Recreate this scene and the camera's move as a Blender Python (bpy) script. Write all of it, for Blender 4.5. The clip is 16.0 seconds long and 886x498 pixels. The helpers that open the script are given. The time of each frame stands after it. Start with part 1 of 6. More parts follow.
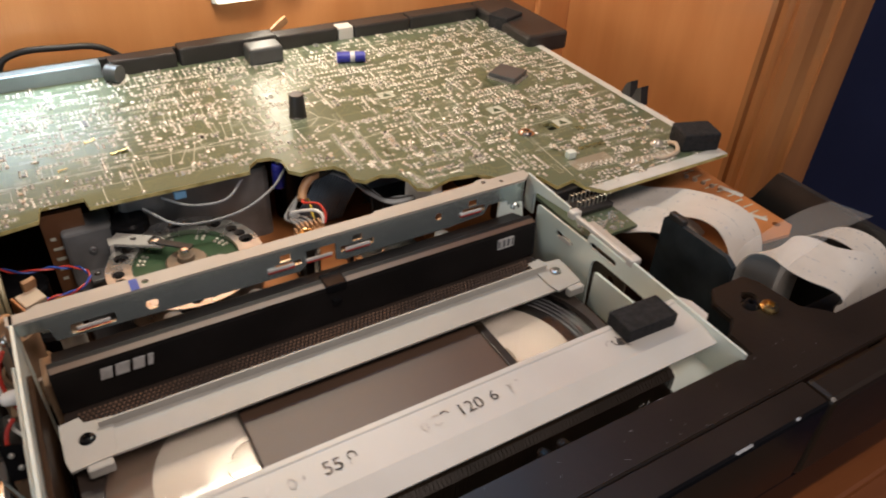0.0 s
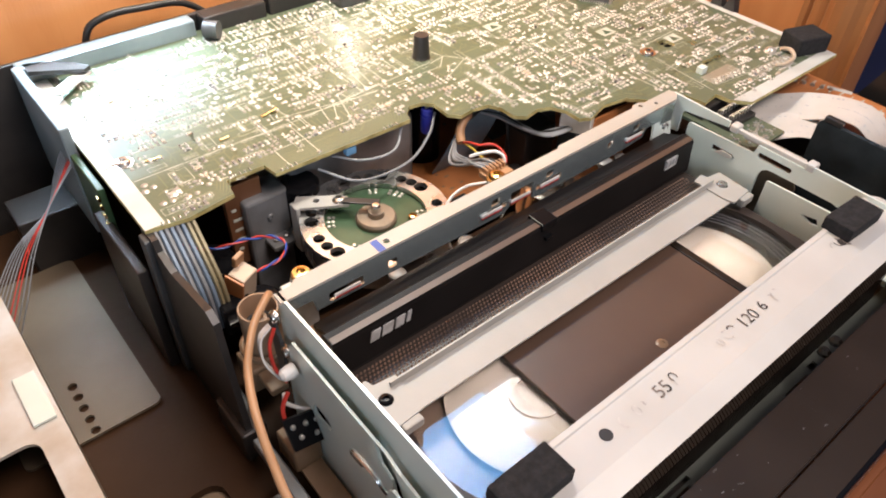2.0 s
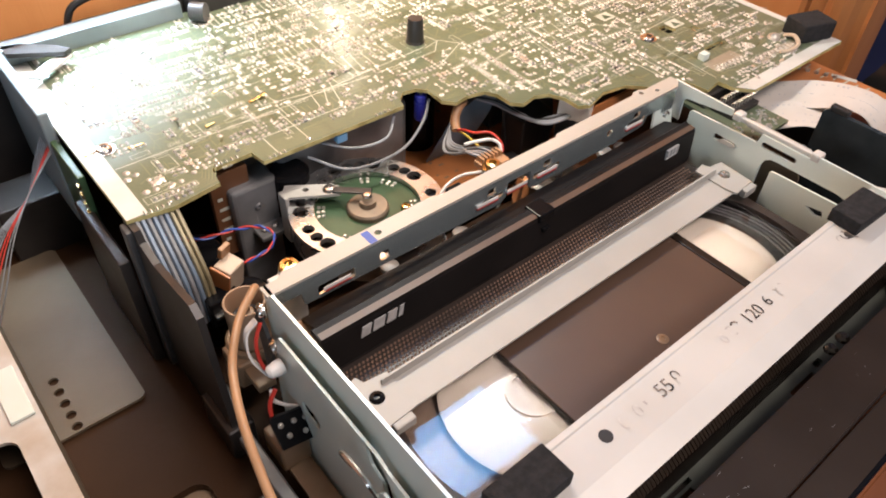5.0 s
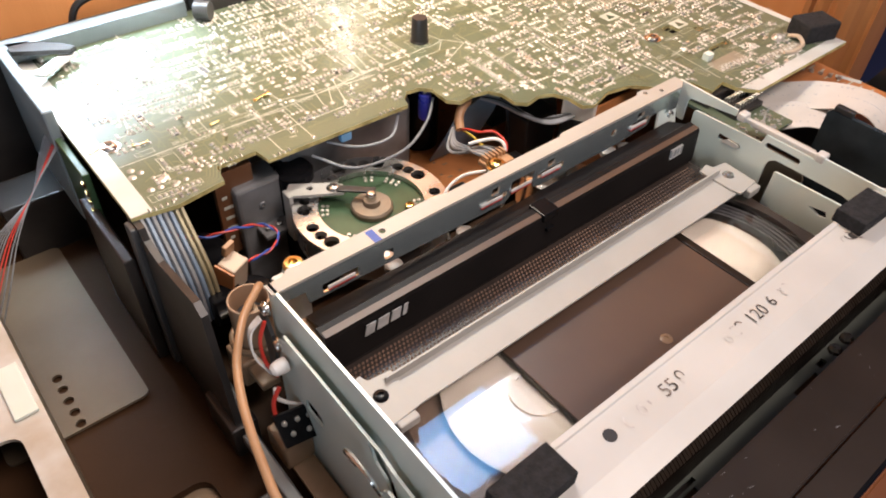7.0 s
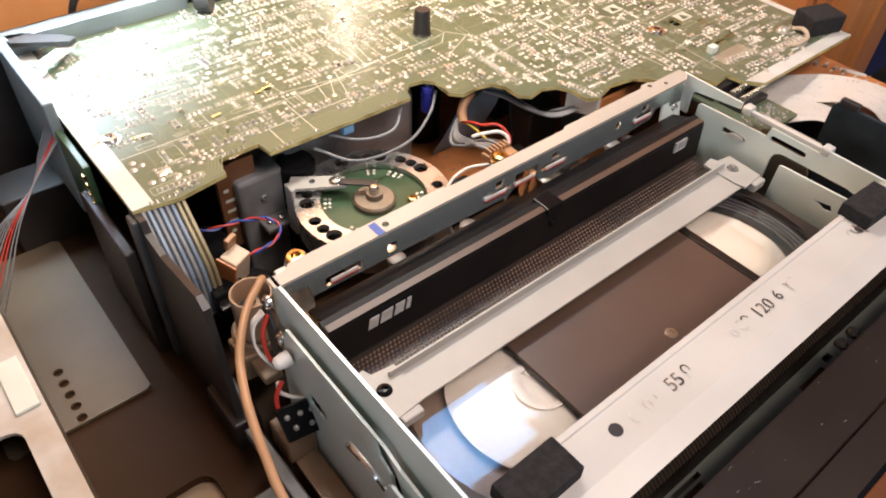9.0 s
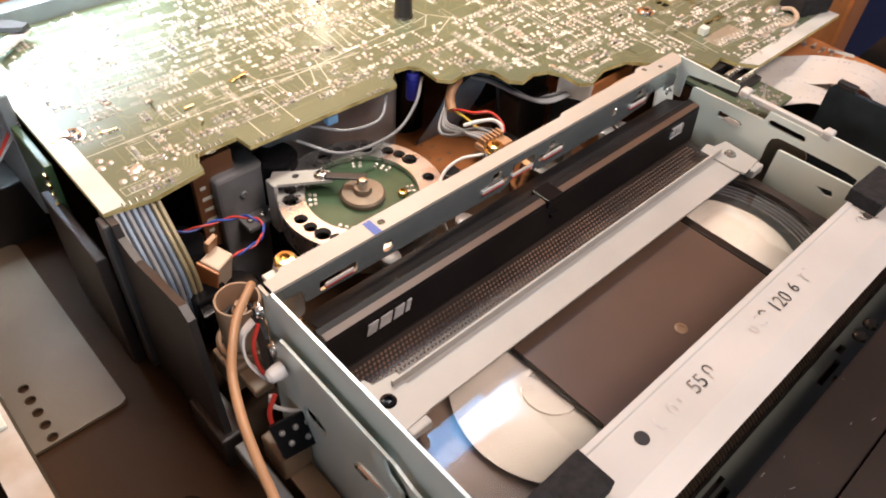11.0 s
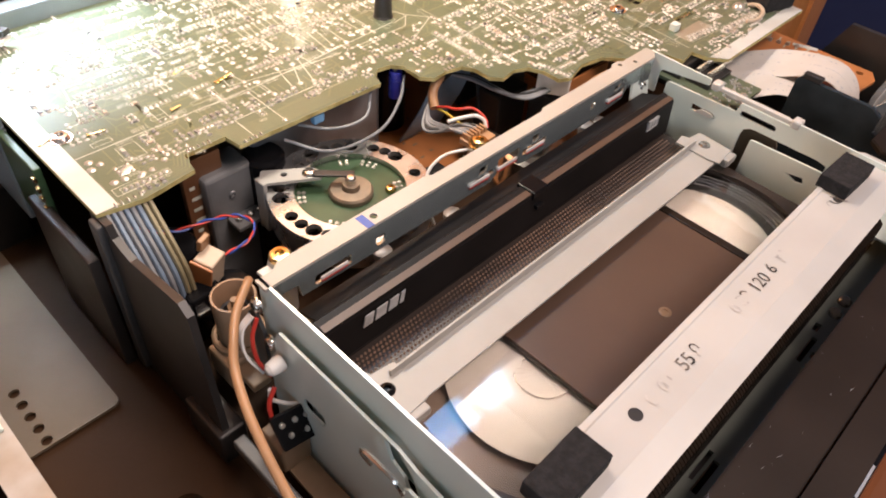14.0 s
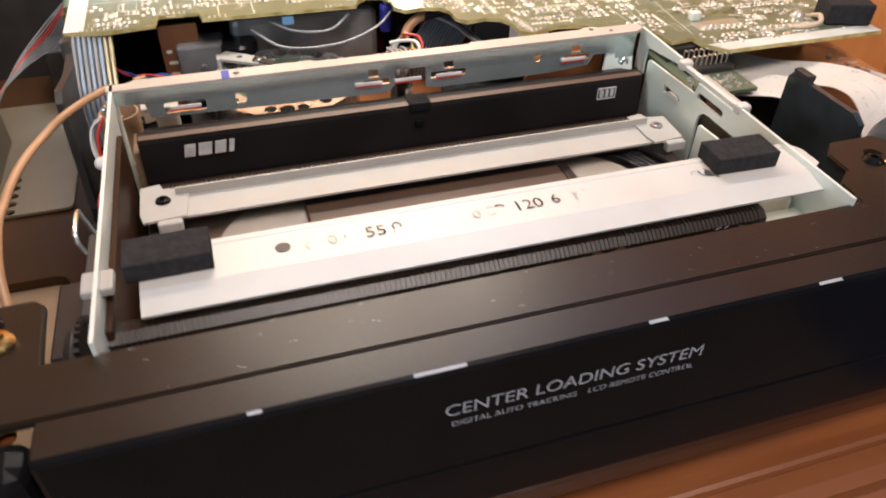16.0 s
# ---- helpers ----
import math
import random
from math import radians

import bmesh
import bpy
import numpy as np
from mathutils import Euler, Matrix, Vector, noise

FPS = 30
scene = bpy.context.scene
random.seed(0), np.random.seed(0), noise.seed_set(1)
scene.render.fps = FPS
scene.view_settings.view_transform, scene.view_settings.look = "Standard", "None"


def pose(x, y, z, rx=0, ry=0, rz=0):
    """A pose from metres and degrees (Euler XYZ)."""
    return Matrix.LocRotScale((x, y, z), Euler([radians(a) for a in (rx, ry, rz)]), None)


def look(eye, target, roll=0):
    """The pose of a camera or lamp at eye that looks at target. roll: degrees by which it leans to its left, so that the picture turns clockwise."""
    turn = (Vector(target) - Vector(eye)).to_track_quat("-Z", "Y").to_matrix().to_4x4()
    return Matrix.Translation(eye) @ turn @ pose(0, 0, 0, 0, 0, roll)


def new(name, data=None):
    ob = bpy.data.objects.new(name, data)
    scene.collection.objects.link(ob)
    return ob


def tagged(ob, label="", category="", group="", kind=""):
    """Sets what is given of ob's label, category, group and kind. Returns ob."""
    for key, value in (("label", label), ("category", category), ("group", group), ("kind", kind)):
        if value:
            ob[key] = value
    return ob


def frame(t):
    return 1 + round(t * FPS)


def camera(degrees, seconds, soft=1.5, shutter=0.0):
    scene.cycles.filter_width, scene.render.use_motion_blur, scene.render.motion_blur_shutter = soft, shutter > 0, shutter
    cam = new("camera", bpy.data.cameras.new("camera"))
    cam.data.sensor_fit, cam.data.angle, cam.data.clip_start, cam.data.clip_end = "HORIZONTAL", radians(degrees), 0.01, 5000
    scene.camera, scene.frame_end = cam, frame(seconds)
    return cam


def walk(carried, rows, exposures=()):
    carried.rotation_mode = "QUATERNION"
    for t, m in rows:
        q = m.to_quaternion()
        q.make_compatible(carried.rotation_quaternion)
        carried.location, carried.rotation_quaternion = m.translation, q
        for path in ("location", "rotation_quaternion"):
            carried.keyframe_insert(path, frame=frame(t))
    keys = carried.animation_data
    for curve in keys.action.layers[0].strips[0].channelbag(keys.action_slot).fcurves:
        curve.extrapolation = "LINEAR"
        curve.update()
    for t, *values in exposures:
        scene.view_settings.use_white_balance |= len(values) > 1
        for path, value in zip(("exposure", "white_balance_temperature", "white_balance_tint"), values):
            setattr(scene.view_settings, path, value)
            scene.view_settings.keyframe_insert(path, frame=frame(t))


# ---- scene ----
cam = camera(62.94, 16.0, 1.9, 0.25)
PATH = [
    (0, (-0.0730, -0.2120, 0.2490), (0.0337, -0.0430, 0.0989), 3.26),
    (0.5, (-0.1137, -0.1817, 0.2540), (0.0020, -0.0241, 0.0982), 3.22),
    (1, (-0.1345, -0.1617, 0.2559), (-0.0168, -0.0119, 0.0939), 1.32),
    (1.5, (-0.1548, -0.1537, 0.2523), (-0.0355, -0.0108, 0.0854), 1.06),
    (2, (-0.1631, -0.1510, 0.2535), (-0.0427, -0.0122, 0.0839), 2.02),
    (2.5, (-0.1652, -0.1486, 0.2513), (-0.0431, -0.0118, 0.0814), 2.04),
    (3, (-0.1643, -0.1504, 0.2525), (-0.0411, -0.0151, 0.0822), 2.43),
    (3.5, (-0.1622, -0.1486, 0.2505), (-0.0403, -0.0125, 0.0798), 2.43),
    (4, (-0.1606, -0.1466, 0.2491), (-0.0398, -0.0107, 0.0776), 2.43),
    (6.5, (-0.1562, -0.1451, 0.2480), (-0.0365, -0.0097, 0.0752), 2.85),
    (7, (-0.1590, -0.1451, 0.2480), (-0.0392, -0.0095, 0.0755), 2.81),
    (7.5, (-0.1589, -0.1443, 0.2480), (-0.0385, -0.0093, 0.0755), 3.02),
    (8, (-0.1590, -0.1442, 0.2466), (-0.0389, -0.0094, 0.0737), 3.01),
    (8.5, (-0.1586, -0.1445, 0.2465), (-0.0390, -0.0101, 0.0730), 2.88),
    (9, (-0.1595, -0.1435, 0.2465), (-0.0403, -0.0091, 0.0727), 2.95),
    (9.5, (-0.1574, -0.1404, 0.2451), (-0.0385, -0.0068, 0.0704), 3.15),
    (10, (-0.1548, -0.1338, 0.2402), (-0.0348, -0.0035, 0.0637), 3.71),
    (12.5, (-0.1698, -0.1231, 0.2387), (-0.0341, -0.0078, 0.0633), 5.37),
    (13, (-0.1692, -0.1239, 0.2395), (-0.0338, -0.0087, 0.0638), 5.32),
    (13.5, (-0.1698, -0.1242, 0.2391), (-0.0342, -0.0085, 0.0638), 5.36),
    (14, (-0.1694, -0.1255, 0.2397), (-0.0342, -0.0095, 0.0643), 5.56),
    (14.5, (-0.1639, -0.1346, 0.2392), (-0.0304, -0.0169, 0.0636), 5.95),
    (15, (-0.1462, -0.1684, 0.2391), (-0.0284, -0.0342, 0.0642), 5.63),
    (15.5, (-0.1120, -0.2063, 0.2281), (-0.0120, -0.0532, 0.0577), 4.95),
    (16, (-0.0622, -0.2451, 0.2030), (-0.0009, -0.0622, 0.0440), 1.56),
]
walk(cam, [(t, look(eye, target, roll)) for t, eye, target, roll in PATH], [(0.0, -0.60, 6450, 8), (0.5, -0.58, 7000, 16), (1.0, -0.10, 6700, 15), (1.5, 0.28, 6200, 10), (2.0, 0.18, 6150, 10), (3.0, 0.10, 6200, 11), (9.0, 0.09, 6350, 12), (14.5, 0.09, 6550, 15), (15.0, 0.08, 6400, 13), (16.0, 0.27, 6150, 9)])

# ---- light ----
world = bpy.data.worlds.new("room_air")
scene.world = world
world.use_nodes = True
world.node_tree.nodes["Background"].inputs[0].default_value = (0.9, 0.86, 0.82, 1)
world.node_tree.nodes["Background"].inputs[1].default_value = 0.2
scene.view_settings.exposure = 0.0


def area_lamp(name, eye, target, power, size, size_y, colour, spread=180):
    data = bpy.data.lights.new(name, "AREA")
    data.shape, data.size, data.size_y, data.energy, data.color = "RECTANGLE", size, size_y, power, colour
    data.spread = radians(spread)
    ob = new(name, data)
    ob.matrix_world = look(eye, target)
    return ob


# the room's ceiling lamp, daylight from the room's front, the back panel's warm lamp and two added lights
area_lamp("ceiling_light_lamp", (0.20, -0.70, 1.45), (0.0, 0.0, 0.0), 20.6, 0.6, 0.6, (1.0, 0.825, 0.735))
area_lamp("window_light", (-1.55, -1.25, 0.55), (0.0, 0.0, 0.1), 11.5, 1.3, 0.9, (0.76, 0.88, 1.0))
# added narrow light, imitates the white glare on the board's rear left
area_lamp("board_glare_light", (-0.088, 0.203, 0.150), (-0.084, 0.160, 0.085), 0.115, 0.09, 0.030, (0.66, 0.86, 1.0), 55)
area_lamp("cabinet_lamp_warm", (0.061, 0.204, 0.130), (0.18, 0.110, 0.095), 0.17, 0.055, 0.05, (1.0, 0.88, 0.72))
# unseen wash added to brighten the wooden back panel, no fixture there
area_lamp("added_panel_wash", (0.02, 0.120, 0.330), (0.02, 0.212, 0.09), 1.3, 0.20, 0.05, (1.0, 0.88, 0.70))

# ---- materials ----


def mat(name, colour, rough=0.5, metal=0.0, second=None, scale=60.0, bump=0.0, bump_scale=400.0, rough_var=0.1, coat=0.0, spec=0.5, stretch=(1, 1, 1), detail=6, contrast=(0.35, 0.65)):
    """A surface with two scales of colour change, uneven gloss and fine relief."""
    m = bpy.data.materials.new(name)
    m.use_nodes = True
    nt = m.node_tree
    b = nt.nodes["Principled BSDF"]
    b.inputs["Metallic"].default_value = metal
    b.inputs["Specular IOR Level"].default_value = spec
    b.inputs["Coat Weight"].default_value = coat
    co = nt.nodes.new("ShaderNodeTexCoord")
    mp = nt.nodes.new("ShaderNodeMapping")
    mp.inputs["Scale"].default_value = stretch
    nt.links.new(co.outputs["Object"], mp.inputs["Vector"])
    n1 = nt.nodes.new("ShaderNodeTexNoise")
    n1.inputs["Scale"].default_value, n1.inputs["Detail"].default_value = scale, detail
    nt.links.new(mp.outputs[0], n1.inputs["Vector"])
    ramp = nt.nodes.new("ShaderNodeValToRGB")
    ramp.color_ramp.elements[0].position, ramp.color_ramp.elements[1].position = contrast
    second = second or tuple(c * 0.8 for c in colour)
    ramp.color_ramp.elements[0].color = (*second, 1)
    ramp.color_ramp.elements[1].color = (*colour, 1)
    nt.links.new(n1.outputs["Fac"], ramp.inputs[0])
    nt.links.new(ramp.outputs[0], b.inputs["Base Color"])
    n2 = nt.nodes.new("ShaderNodeTexNoise")
    n2.inputs["Scale"].default_value, n2.inputs["Detail"].default_value = bump_scale, 4
    nt.links.new(mp.outputs[0], n2.inputs["Vector"])
    mr = nt.nodes.new("ShaderNodeMapRange")
    mr.inputs["To Min"].default_value = max(0.02, rough - rough_var)
    mr.inputs["To Max"].default_value = min(1.0, rough + rough_var)
    nt.links.new(n1.outputs["Fac"], mr.inputs["Value"])
    nt.links.new(mr.outputs[0], b.inputs["Roughness"])
    if bump:
        bp = nt.nodes.new("ShaderNodeBump")
        bp.inputs["Strength"].default_value, bp.inputs["Distance"].default_value = bump, 0.0004
        nt.links.new(n2.outputs["Fac"], bp.inputs["Height"])
        nt.links.new(bp.outputs[0], b.inputs["Normal"])
    return m


def glass_mat(name, colour, rough=0.05, trans=1.0, ior=1.45, alpha=1.0):
    m = bpy.data.materials.new(name)
    m.use_nodes = True
    b = m.node_tree.nodes["Principled BSDF"]
    b.inputs["Base Color"].default_value = (*colour, 1)
    b.inputs["Roughness"].default_value = rough
    b.inputs["Transmission Weight"].default_value = trans
    b.inputs["IOR"].default_value = ior
    b.inputs["Alpha"].default_value = alpha
    return m


def wood_mat(name, light, dark, axis):
    """Varnished wood with long grain along the axis, knots of tone and fine pores."""
    st = {"x": (2, 14, 14), "y": (14, 2, 14), "z": (14, 14, 2)}[axis]
    m = mat(name, light, 0.38, 0.0, dark, 3.2, 0.25, 60.0, 0.08, 0.25, 0.5, st, 9, (0.3, 0.72))
    return m


ZINC = mat("zinc_plate", (0.76, 0.84, 0.80), 0.34, 0.25, (0.69, 0.78, 0.74), 35, 0.06, 900, 0.10)
ZINC_WHITE = mat("zinc_bar", (0.61, 0.595, 0.56), 0.46, 0.15, (0.56, 0.545, 0.51), 30, 0.06, 900, 0.10)
ZINC_FACE = mat("bright_zinc_face", (0.70, 0.80, 0.81), 0.24, 0.86, (0.60, 0.69, 0.70), 40, 0.06, 900, 0.08)
STEEL = mat("bright_steel", (0.72, 0.71, 0.69), 0.22, 1.0, (0.55, 0.54, 0.52), 120, 0.05, 900, 0.10)
ALU = mat("turned_aluminium", (0.62, 0.61, 0.60), 0.28, 0.9, (0.50, 0.50, 0.50), 90, 0.05, 1200, 0.1)
BRASS = mat("yellow_zinc_screw", (0.72, 0.52, 0.22), 0.25, 1.0, (0.55, 0.40, 0.18), 200)
SOLDER = mat("solder_tin", (0.54, 0.52, 0.475), 0.30, 0.6, (0.40, 0.38, 0.34), 300, 0.1, 1500, 0.12)
SILK = mat("white_board_print", (0.54, 0.55, 0.48), 0.55, 0.0, (0.41, 0.43, 0.36), 200)
BOARD = mat("green_board_lacquer", (0.112, 0.140, 0.088), 0.33, 0.0, (0.088, 0.114, 0.072), 22, 0.15, 700, 0.08, 0.1)
TRACE = mat("lacquered_copper_track", (0.172, 0.200, 0.116), 0.36, 0.1, (0.145, 0.172, 0.096), 40, 0.0, 700, 0.06, 0.3)
BOARD_EDGE = mat("board_edge_resin", (0.62, 0.54, 0.24), 0.6, 0.0, (0.34, 0.28, 0.10), 150)
BOARD_BARE = mat("bare_board_margin", (0.60, 0.61, 0.58), 0.45, 0.1, (0.50, 0.51, 0.48), 60)
BOARD_BROWN = mat("brown_paper_board", (0.50, 0.20, 0.07), 0.36, 0.0, (0.36, 0.14, 0.05), 45, 0.08, 500)
BOARD_DARK = mat("dark_green_board", (0.05, 0.10, 0.05), 0.32, 0.0, (0.03, 0.06, 0.03), 60)
BLACK = mat("black_plastic", (0.034, 0.031, 0.030), 0.40, 0.0, (0.020, 0.019, 0.019), 50, 0.15, 900, 0.10)
BLACK_GLOSS = mat("black_gloss_plastic", (0.008, 0.008, 0.009), 0.17, 0.0, (0.006, 0.006, 0.007), 40, 0.04, 900, 0.06, 0.0, 0.15)
BLACK_RUB = mat("worn_black_plastic", (0.022, 0.014, 0.009), 0.36, 0.0, (0.015, 0.010, 0.006), 26, 0.12, 500, 0.10, 0.0, 0.45)
FOAM = mat("black_foam", (0.030, 0.029, 0.031), 0.92, 0.0, (0.018, 0.018, 0.019), 500, 0.9, 1600, 0.05, 0.0, 0.2)
BLADE = mat("blue_black_gloss_plastic", (0.038, 0.050, 0.058), 0.22, 0.0, (0.018, 0.021, 0.024), 40, 0.06, 800)
CASE_GREY = mat("inner_grey_casting", (0.23, 0.235, 0.24), 0.36, 0.2, (0.14, 0.14, 0.14), 60, 0.08, 800)
FILM = glass_mat("thin_clear_film", (0.92, 0.92, 0.92), 0.25, 0.2, 1.3, 0.08)
GREY_PLASTIC = mat("grey_blue_plastic", (0.085, 0.088, 0.09), 0.38, 0.0, (0.055, 0.057, 0.06), 50, 0.08, 800)
CASSETTE = mat("cassette_shell", (0.040, 0.029, 0.024), 0.40, 0.0, (0.028, 0.021, 0.018), 25, 0.10, 1200, 0.08)
LABEL = mat("brown_black_panel", (0.098, 0.060, 0.041), 0.40, 0.0, (0.080, 0.049, 0.034), 20, 0.10, 1500, 0.06)
REEL = mat("clear_reel_flange", (0.62, 0.55, 0.46), 0.16, 0.4, (0.50, 0.455, 0.40), 12, 0.05, 300, 0.10)
REEL_BLUE = mat("pale_blue_plastic", (0.20, 0.42, 0.68), 0.26, 0.1, (0.15, 0.34, 0.58), 12)
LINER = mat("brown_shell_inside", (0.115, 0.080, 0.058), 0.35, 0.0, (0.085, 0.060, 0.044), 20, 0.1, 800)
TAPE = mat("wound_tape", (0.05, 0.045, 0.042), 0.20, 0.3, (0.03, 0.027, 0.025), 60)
CLEAR = glass_mat("clear_plastic", (0.97, 0.97, 0.97), 0.035, 1.0, 1.52, 1.0)
SMOKE = glass_mat("smoked_clear_plastic", (0.10, 0.085, 0.075), 0.16, 0.9, 1.40, 1.0)
FLAP_BLACK = mat("satin_black_flap", (0.014, 0.012, 0.012), 0.42, 0.0, (0.009, 0.008, 0.008), 40, 0.06, 900, 0.08, 0.0, 0.15)
SILVER_INK = mat("silver_print", (0.66, 0.66, 0.66), 0.4, 0.2, (0.50, 0.50, 0.50), 300)
GREY_INK = mat("grey_print", (0.42, 0.44, 0.48), 0.5, 0.0, (0.32, 0.34, 0.37), 200)
BLACK_INK = mat("black_stamp_ink", (0.035, 0.030, 0.028), 0.7, 0.0, (0.20, 0.17, 0.15), 260, contrast=(0.42, 0.55))
FAINT_INK = mat("faint_stamp_ink", (0.42, 0.40, 0.38), 0.7, 0.0, (0.62, 0.60, 0.57), 260, contrast=(0.42, 0.6))
WOOD = wood_mat("orange_wood_panel", (0.66, 0.30, 0.115), (0.54, 0.22, 0.076), "z")
WOOD_X = wood_mat("orange_wood_shelf", (0.24, 0.082, 0.026), (0.15, 0.047, 0.014), "x")
WOOD_DARK = wood_mat("brown_wood_moulding", (0.46, 0.21, 0.080), (0.28, 0.115, 0.042), "z")
NAVY = mat("navy_wall_paint", (0.022, 0.030, 0.095), 0.75, 0.0, (0.016, 0.022, 0.075), 8, 0.2, 200)
PLASTER = mat("cream_plaster", (0.70, 0.66, 0.60), 0.85, 0.0, (0.62, 0.58, 0.52), 5, 0.3, 120)
FRAME_WHITE = mat("white_window_paint", (0.82, 0.81, 0.78), 0.4, 0.0, (0.76, 0.75, 0.72), 9, 0.05, 200)
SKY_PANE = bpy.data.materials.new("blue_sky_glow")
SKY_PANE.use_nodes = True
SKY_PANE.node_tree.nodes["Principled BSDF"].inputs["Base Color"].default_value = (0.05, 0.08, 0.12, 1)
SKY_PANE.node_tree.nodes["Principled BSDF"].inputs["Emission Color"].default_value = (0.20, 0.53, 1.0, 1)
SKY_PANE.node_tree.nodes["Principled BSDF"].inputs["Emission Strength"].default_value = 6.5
FLOOR = mat("brown_floor", (0.24, 0.15, 0.09), 0.5, 0.0, (0.16, 0.10, 0.06), 6)
FFC = mat("white_flat_cable", (0.64, 0.61, 0.57), 0.40, 0.0, (0.54, 0.51, 0.47), 40, 0.08, 600)
BEIGE = mat("beige_plastic", (0.48, 0.37, 0.27), 0.45, 0.0, (0.50, 0.41, 0.31), 90)
TAN = mat("tan_plastic", (0.27, 0.18, 0.11), 0.34, 0.05, (0.20, 0.13, 0.08), 70, 0.08, 600)
CABLE_TAN = mat("tan_cable_sheath", (0.42, 0.235, 0.12), 0.42, 0.0, (0.33, 0.18, 0.09), 60)
WIRE_GREY = mat("grey_wire", (0.22, 0.23, 0.25), 0.4, 0.0, (0.16, 0.17, 0.18), 100)
WIRE_RED = mat("red_wire", (0.55, 0.045, 0.030), 0.4, 0.0, (0.40, 0.03, 0.02), 100)
WIRE_WHITE = mat("white_wire", (0.80, 0.79, 0.77), 0.4, 0.0, (0.6, 0.58, 0.55), 100)
WIRE_BLUE = mat("blue_wire", (0.035, 0.09, 0.42), 0.4, 0.0, (0.02, 0.06, 0.30), 100)
WIRE_BLACK = mat("black_wire", (0.02, 0.02, 0.021), 0.4)
WIRE_YELLOW = mat("yellow_wire", (0.55, 0.40, 0.07), 0.4)
RAIL_GREY = mat("blue_grey_rail", (0.24, 0.29, 0.31), 0.32, 0.1, (0.18, 0.22, 0.24), 40)
GRIP = mat("brown_grip", (0.20, 0.125, 0.085), 0.5, 0.0, (0.07, 0.048, 0.037), 40, spec=0.25)
PRESS = mat("dull_zinc_bar", (0.42, 0.41, 0.385), 0.52, 0.1, (0.37, 0.36, 0.335), 30, 0.06, 900)
ARC = mat("smoky_clear_ridge", (0.10, 0.10, 0.105), 0.14, 0.2, (0.06, 0.06, 0.065), 30)
STRAND = mat("blue_grey_strand", (0.20, 0.27, 0.36), 0.35, 0.1, (0.14, 0.19, 0.26), 60)
BEAN = mat("tan_motor_cup", (0.36, 0.235, 0.15), 0.40, 0.0, (0.29, 0.185, 0.115), 60, 0.08, 600)
# zinc whose tan tint stands in for a warm reflection on the rail flange
FLANGE = mat("reflection_tinted_zinc", (0.46, 0.43, 0.385), 0.52, 0.1, (0.40, 0.365, 0.32), 30, 0.06, 900)
BLUE_CAP = mat("blue_capacitor_sleeve", (0.03, 0.035, 0.33), 0.3, 0.0, (0.02, 0.025, 0.24), 80)
BASE_BROWN = mat("brown_black_chassis", (0.046, 0.023, 0.011), 0.55, 0.0, (0.028, 0.014, 0.007), 14, 0.2, 500, 0.1, 0.0, 0.10)
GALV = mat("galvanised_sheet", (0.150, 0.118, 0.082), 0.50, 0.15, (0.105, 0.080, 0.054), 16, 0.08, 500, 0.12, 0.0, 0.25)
WORN_WHITE = mat("spotted_white_sheet", (0.60, 0.59, 0.57), 0.45, 0.2, (0.46, 0.40, 0.33), 55, 0.1, 500, 0.1)

# ---- makers (millimetres in, metres out) ----
MM = 0.001


def thing(name, loc, label, category, group="", kind=""):
    ob = new(name)
    ob.empty_display_size = 0.01
    ob.location = Vector(loc) * MM
    return tagged(ob, label, category, group, kind)


def base_of(ob):
    while ob.parent:
        ob = ob.parent
    return ob.matrix_basis.translation


def part(name, bm, material, parent=None, label="", smooth=False):
    """Links a bmesh, given in millimetres of the place, as one mesh under a thing or a part."""
    o = base_of(parent) if parent else Vector()
    bm.normal_update()
    for v in bm.verts:
        v.co = v.co * MM - o
    me = bpy.data.meshes.new(name)
    bm.to_mesh(me)
    bm.free()
    mats = material if isinstance(material, (list, tuple)) else [material]
    for m in mats:
        me.materials.append(m)
    if smooth:
        for p in me.polygons:
            p.use_smooth = True
        me.set_sharp_from_angle(angle=radians(35))
    ob = new(name, me)
    if parent:
        ob.parent = parent
    return tagged(ob, label)


def solo(name, bm, material, label, category, group="", kind="", smooth=False):
    """A thing that is one mesh, with its origin at its own base."""
    xs = [v.co for v in bm.verts]
    lo = Vector([min(v[k] for v in xs) for k in range(3)])
    hi = Vector([max(v[k] for v in xs) for k in range(3)])
    o = Vector(((lo.x + hi.x) / 2, (lo.y + hi.y) / 2, lo.z))
    for v in bm.verts:
        v.co -= o
    ob = part(name, bm, material, None, "", smooth)
    ob.location = o * MM
    return tagged(ob, label, category, group, kind)


def box(bm, x0, x1, y0, y1, z0, z1, bev=0.0, m=None, mi=0):
    vs = [bm.verts.new((x, y, z)) for x in (x0, x1) for y in (y0, y1) for z in (z0, z1)]
    fs = [bm.faces.new([vs[i] for i in q]) for q in ((0, 1, 3, 2), (4, 6, 7, 5), (0, 4, 5, 1), (2, 3, 7, 6), (0, 2, 6, 4), (1, 5, 7, 3))]
    for f in fs:
        f.material_index = mi
    if bev:
        out = bmesh.ops.bevel(bm, geom=list({e for f in fs for e in f.edges}), offset=bev, segments=2, affect="EDGES", profile=0.5)
        vs = list({v for f in out["faces"] for v in f.verts} | {v for v in vs if v.is_valid})
    if m is not None:
        bmesh.ops.transform(bm, matrix=m, verts=vs)
    return bm


def B():
    return bmesh.new()


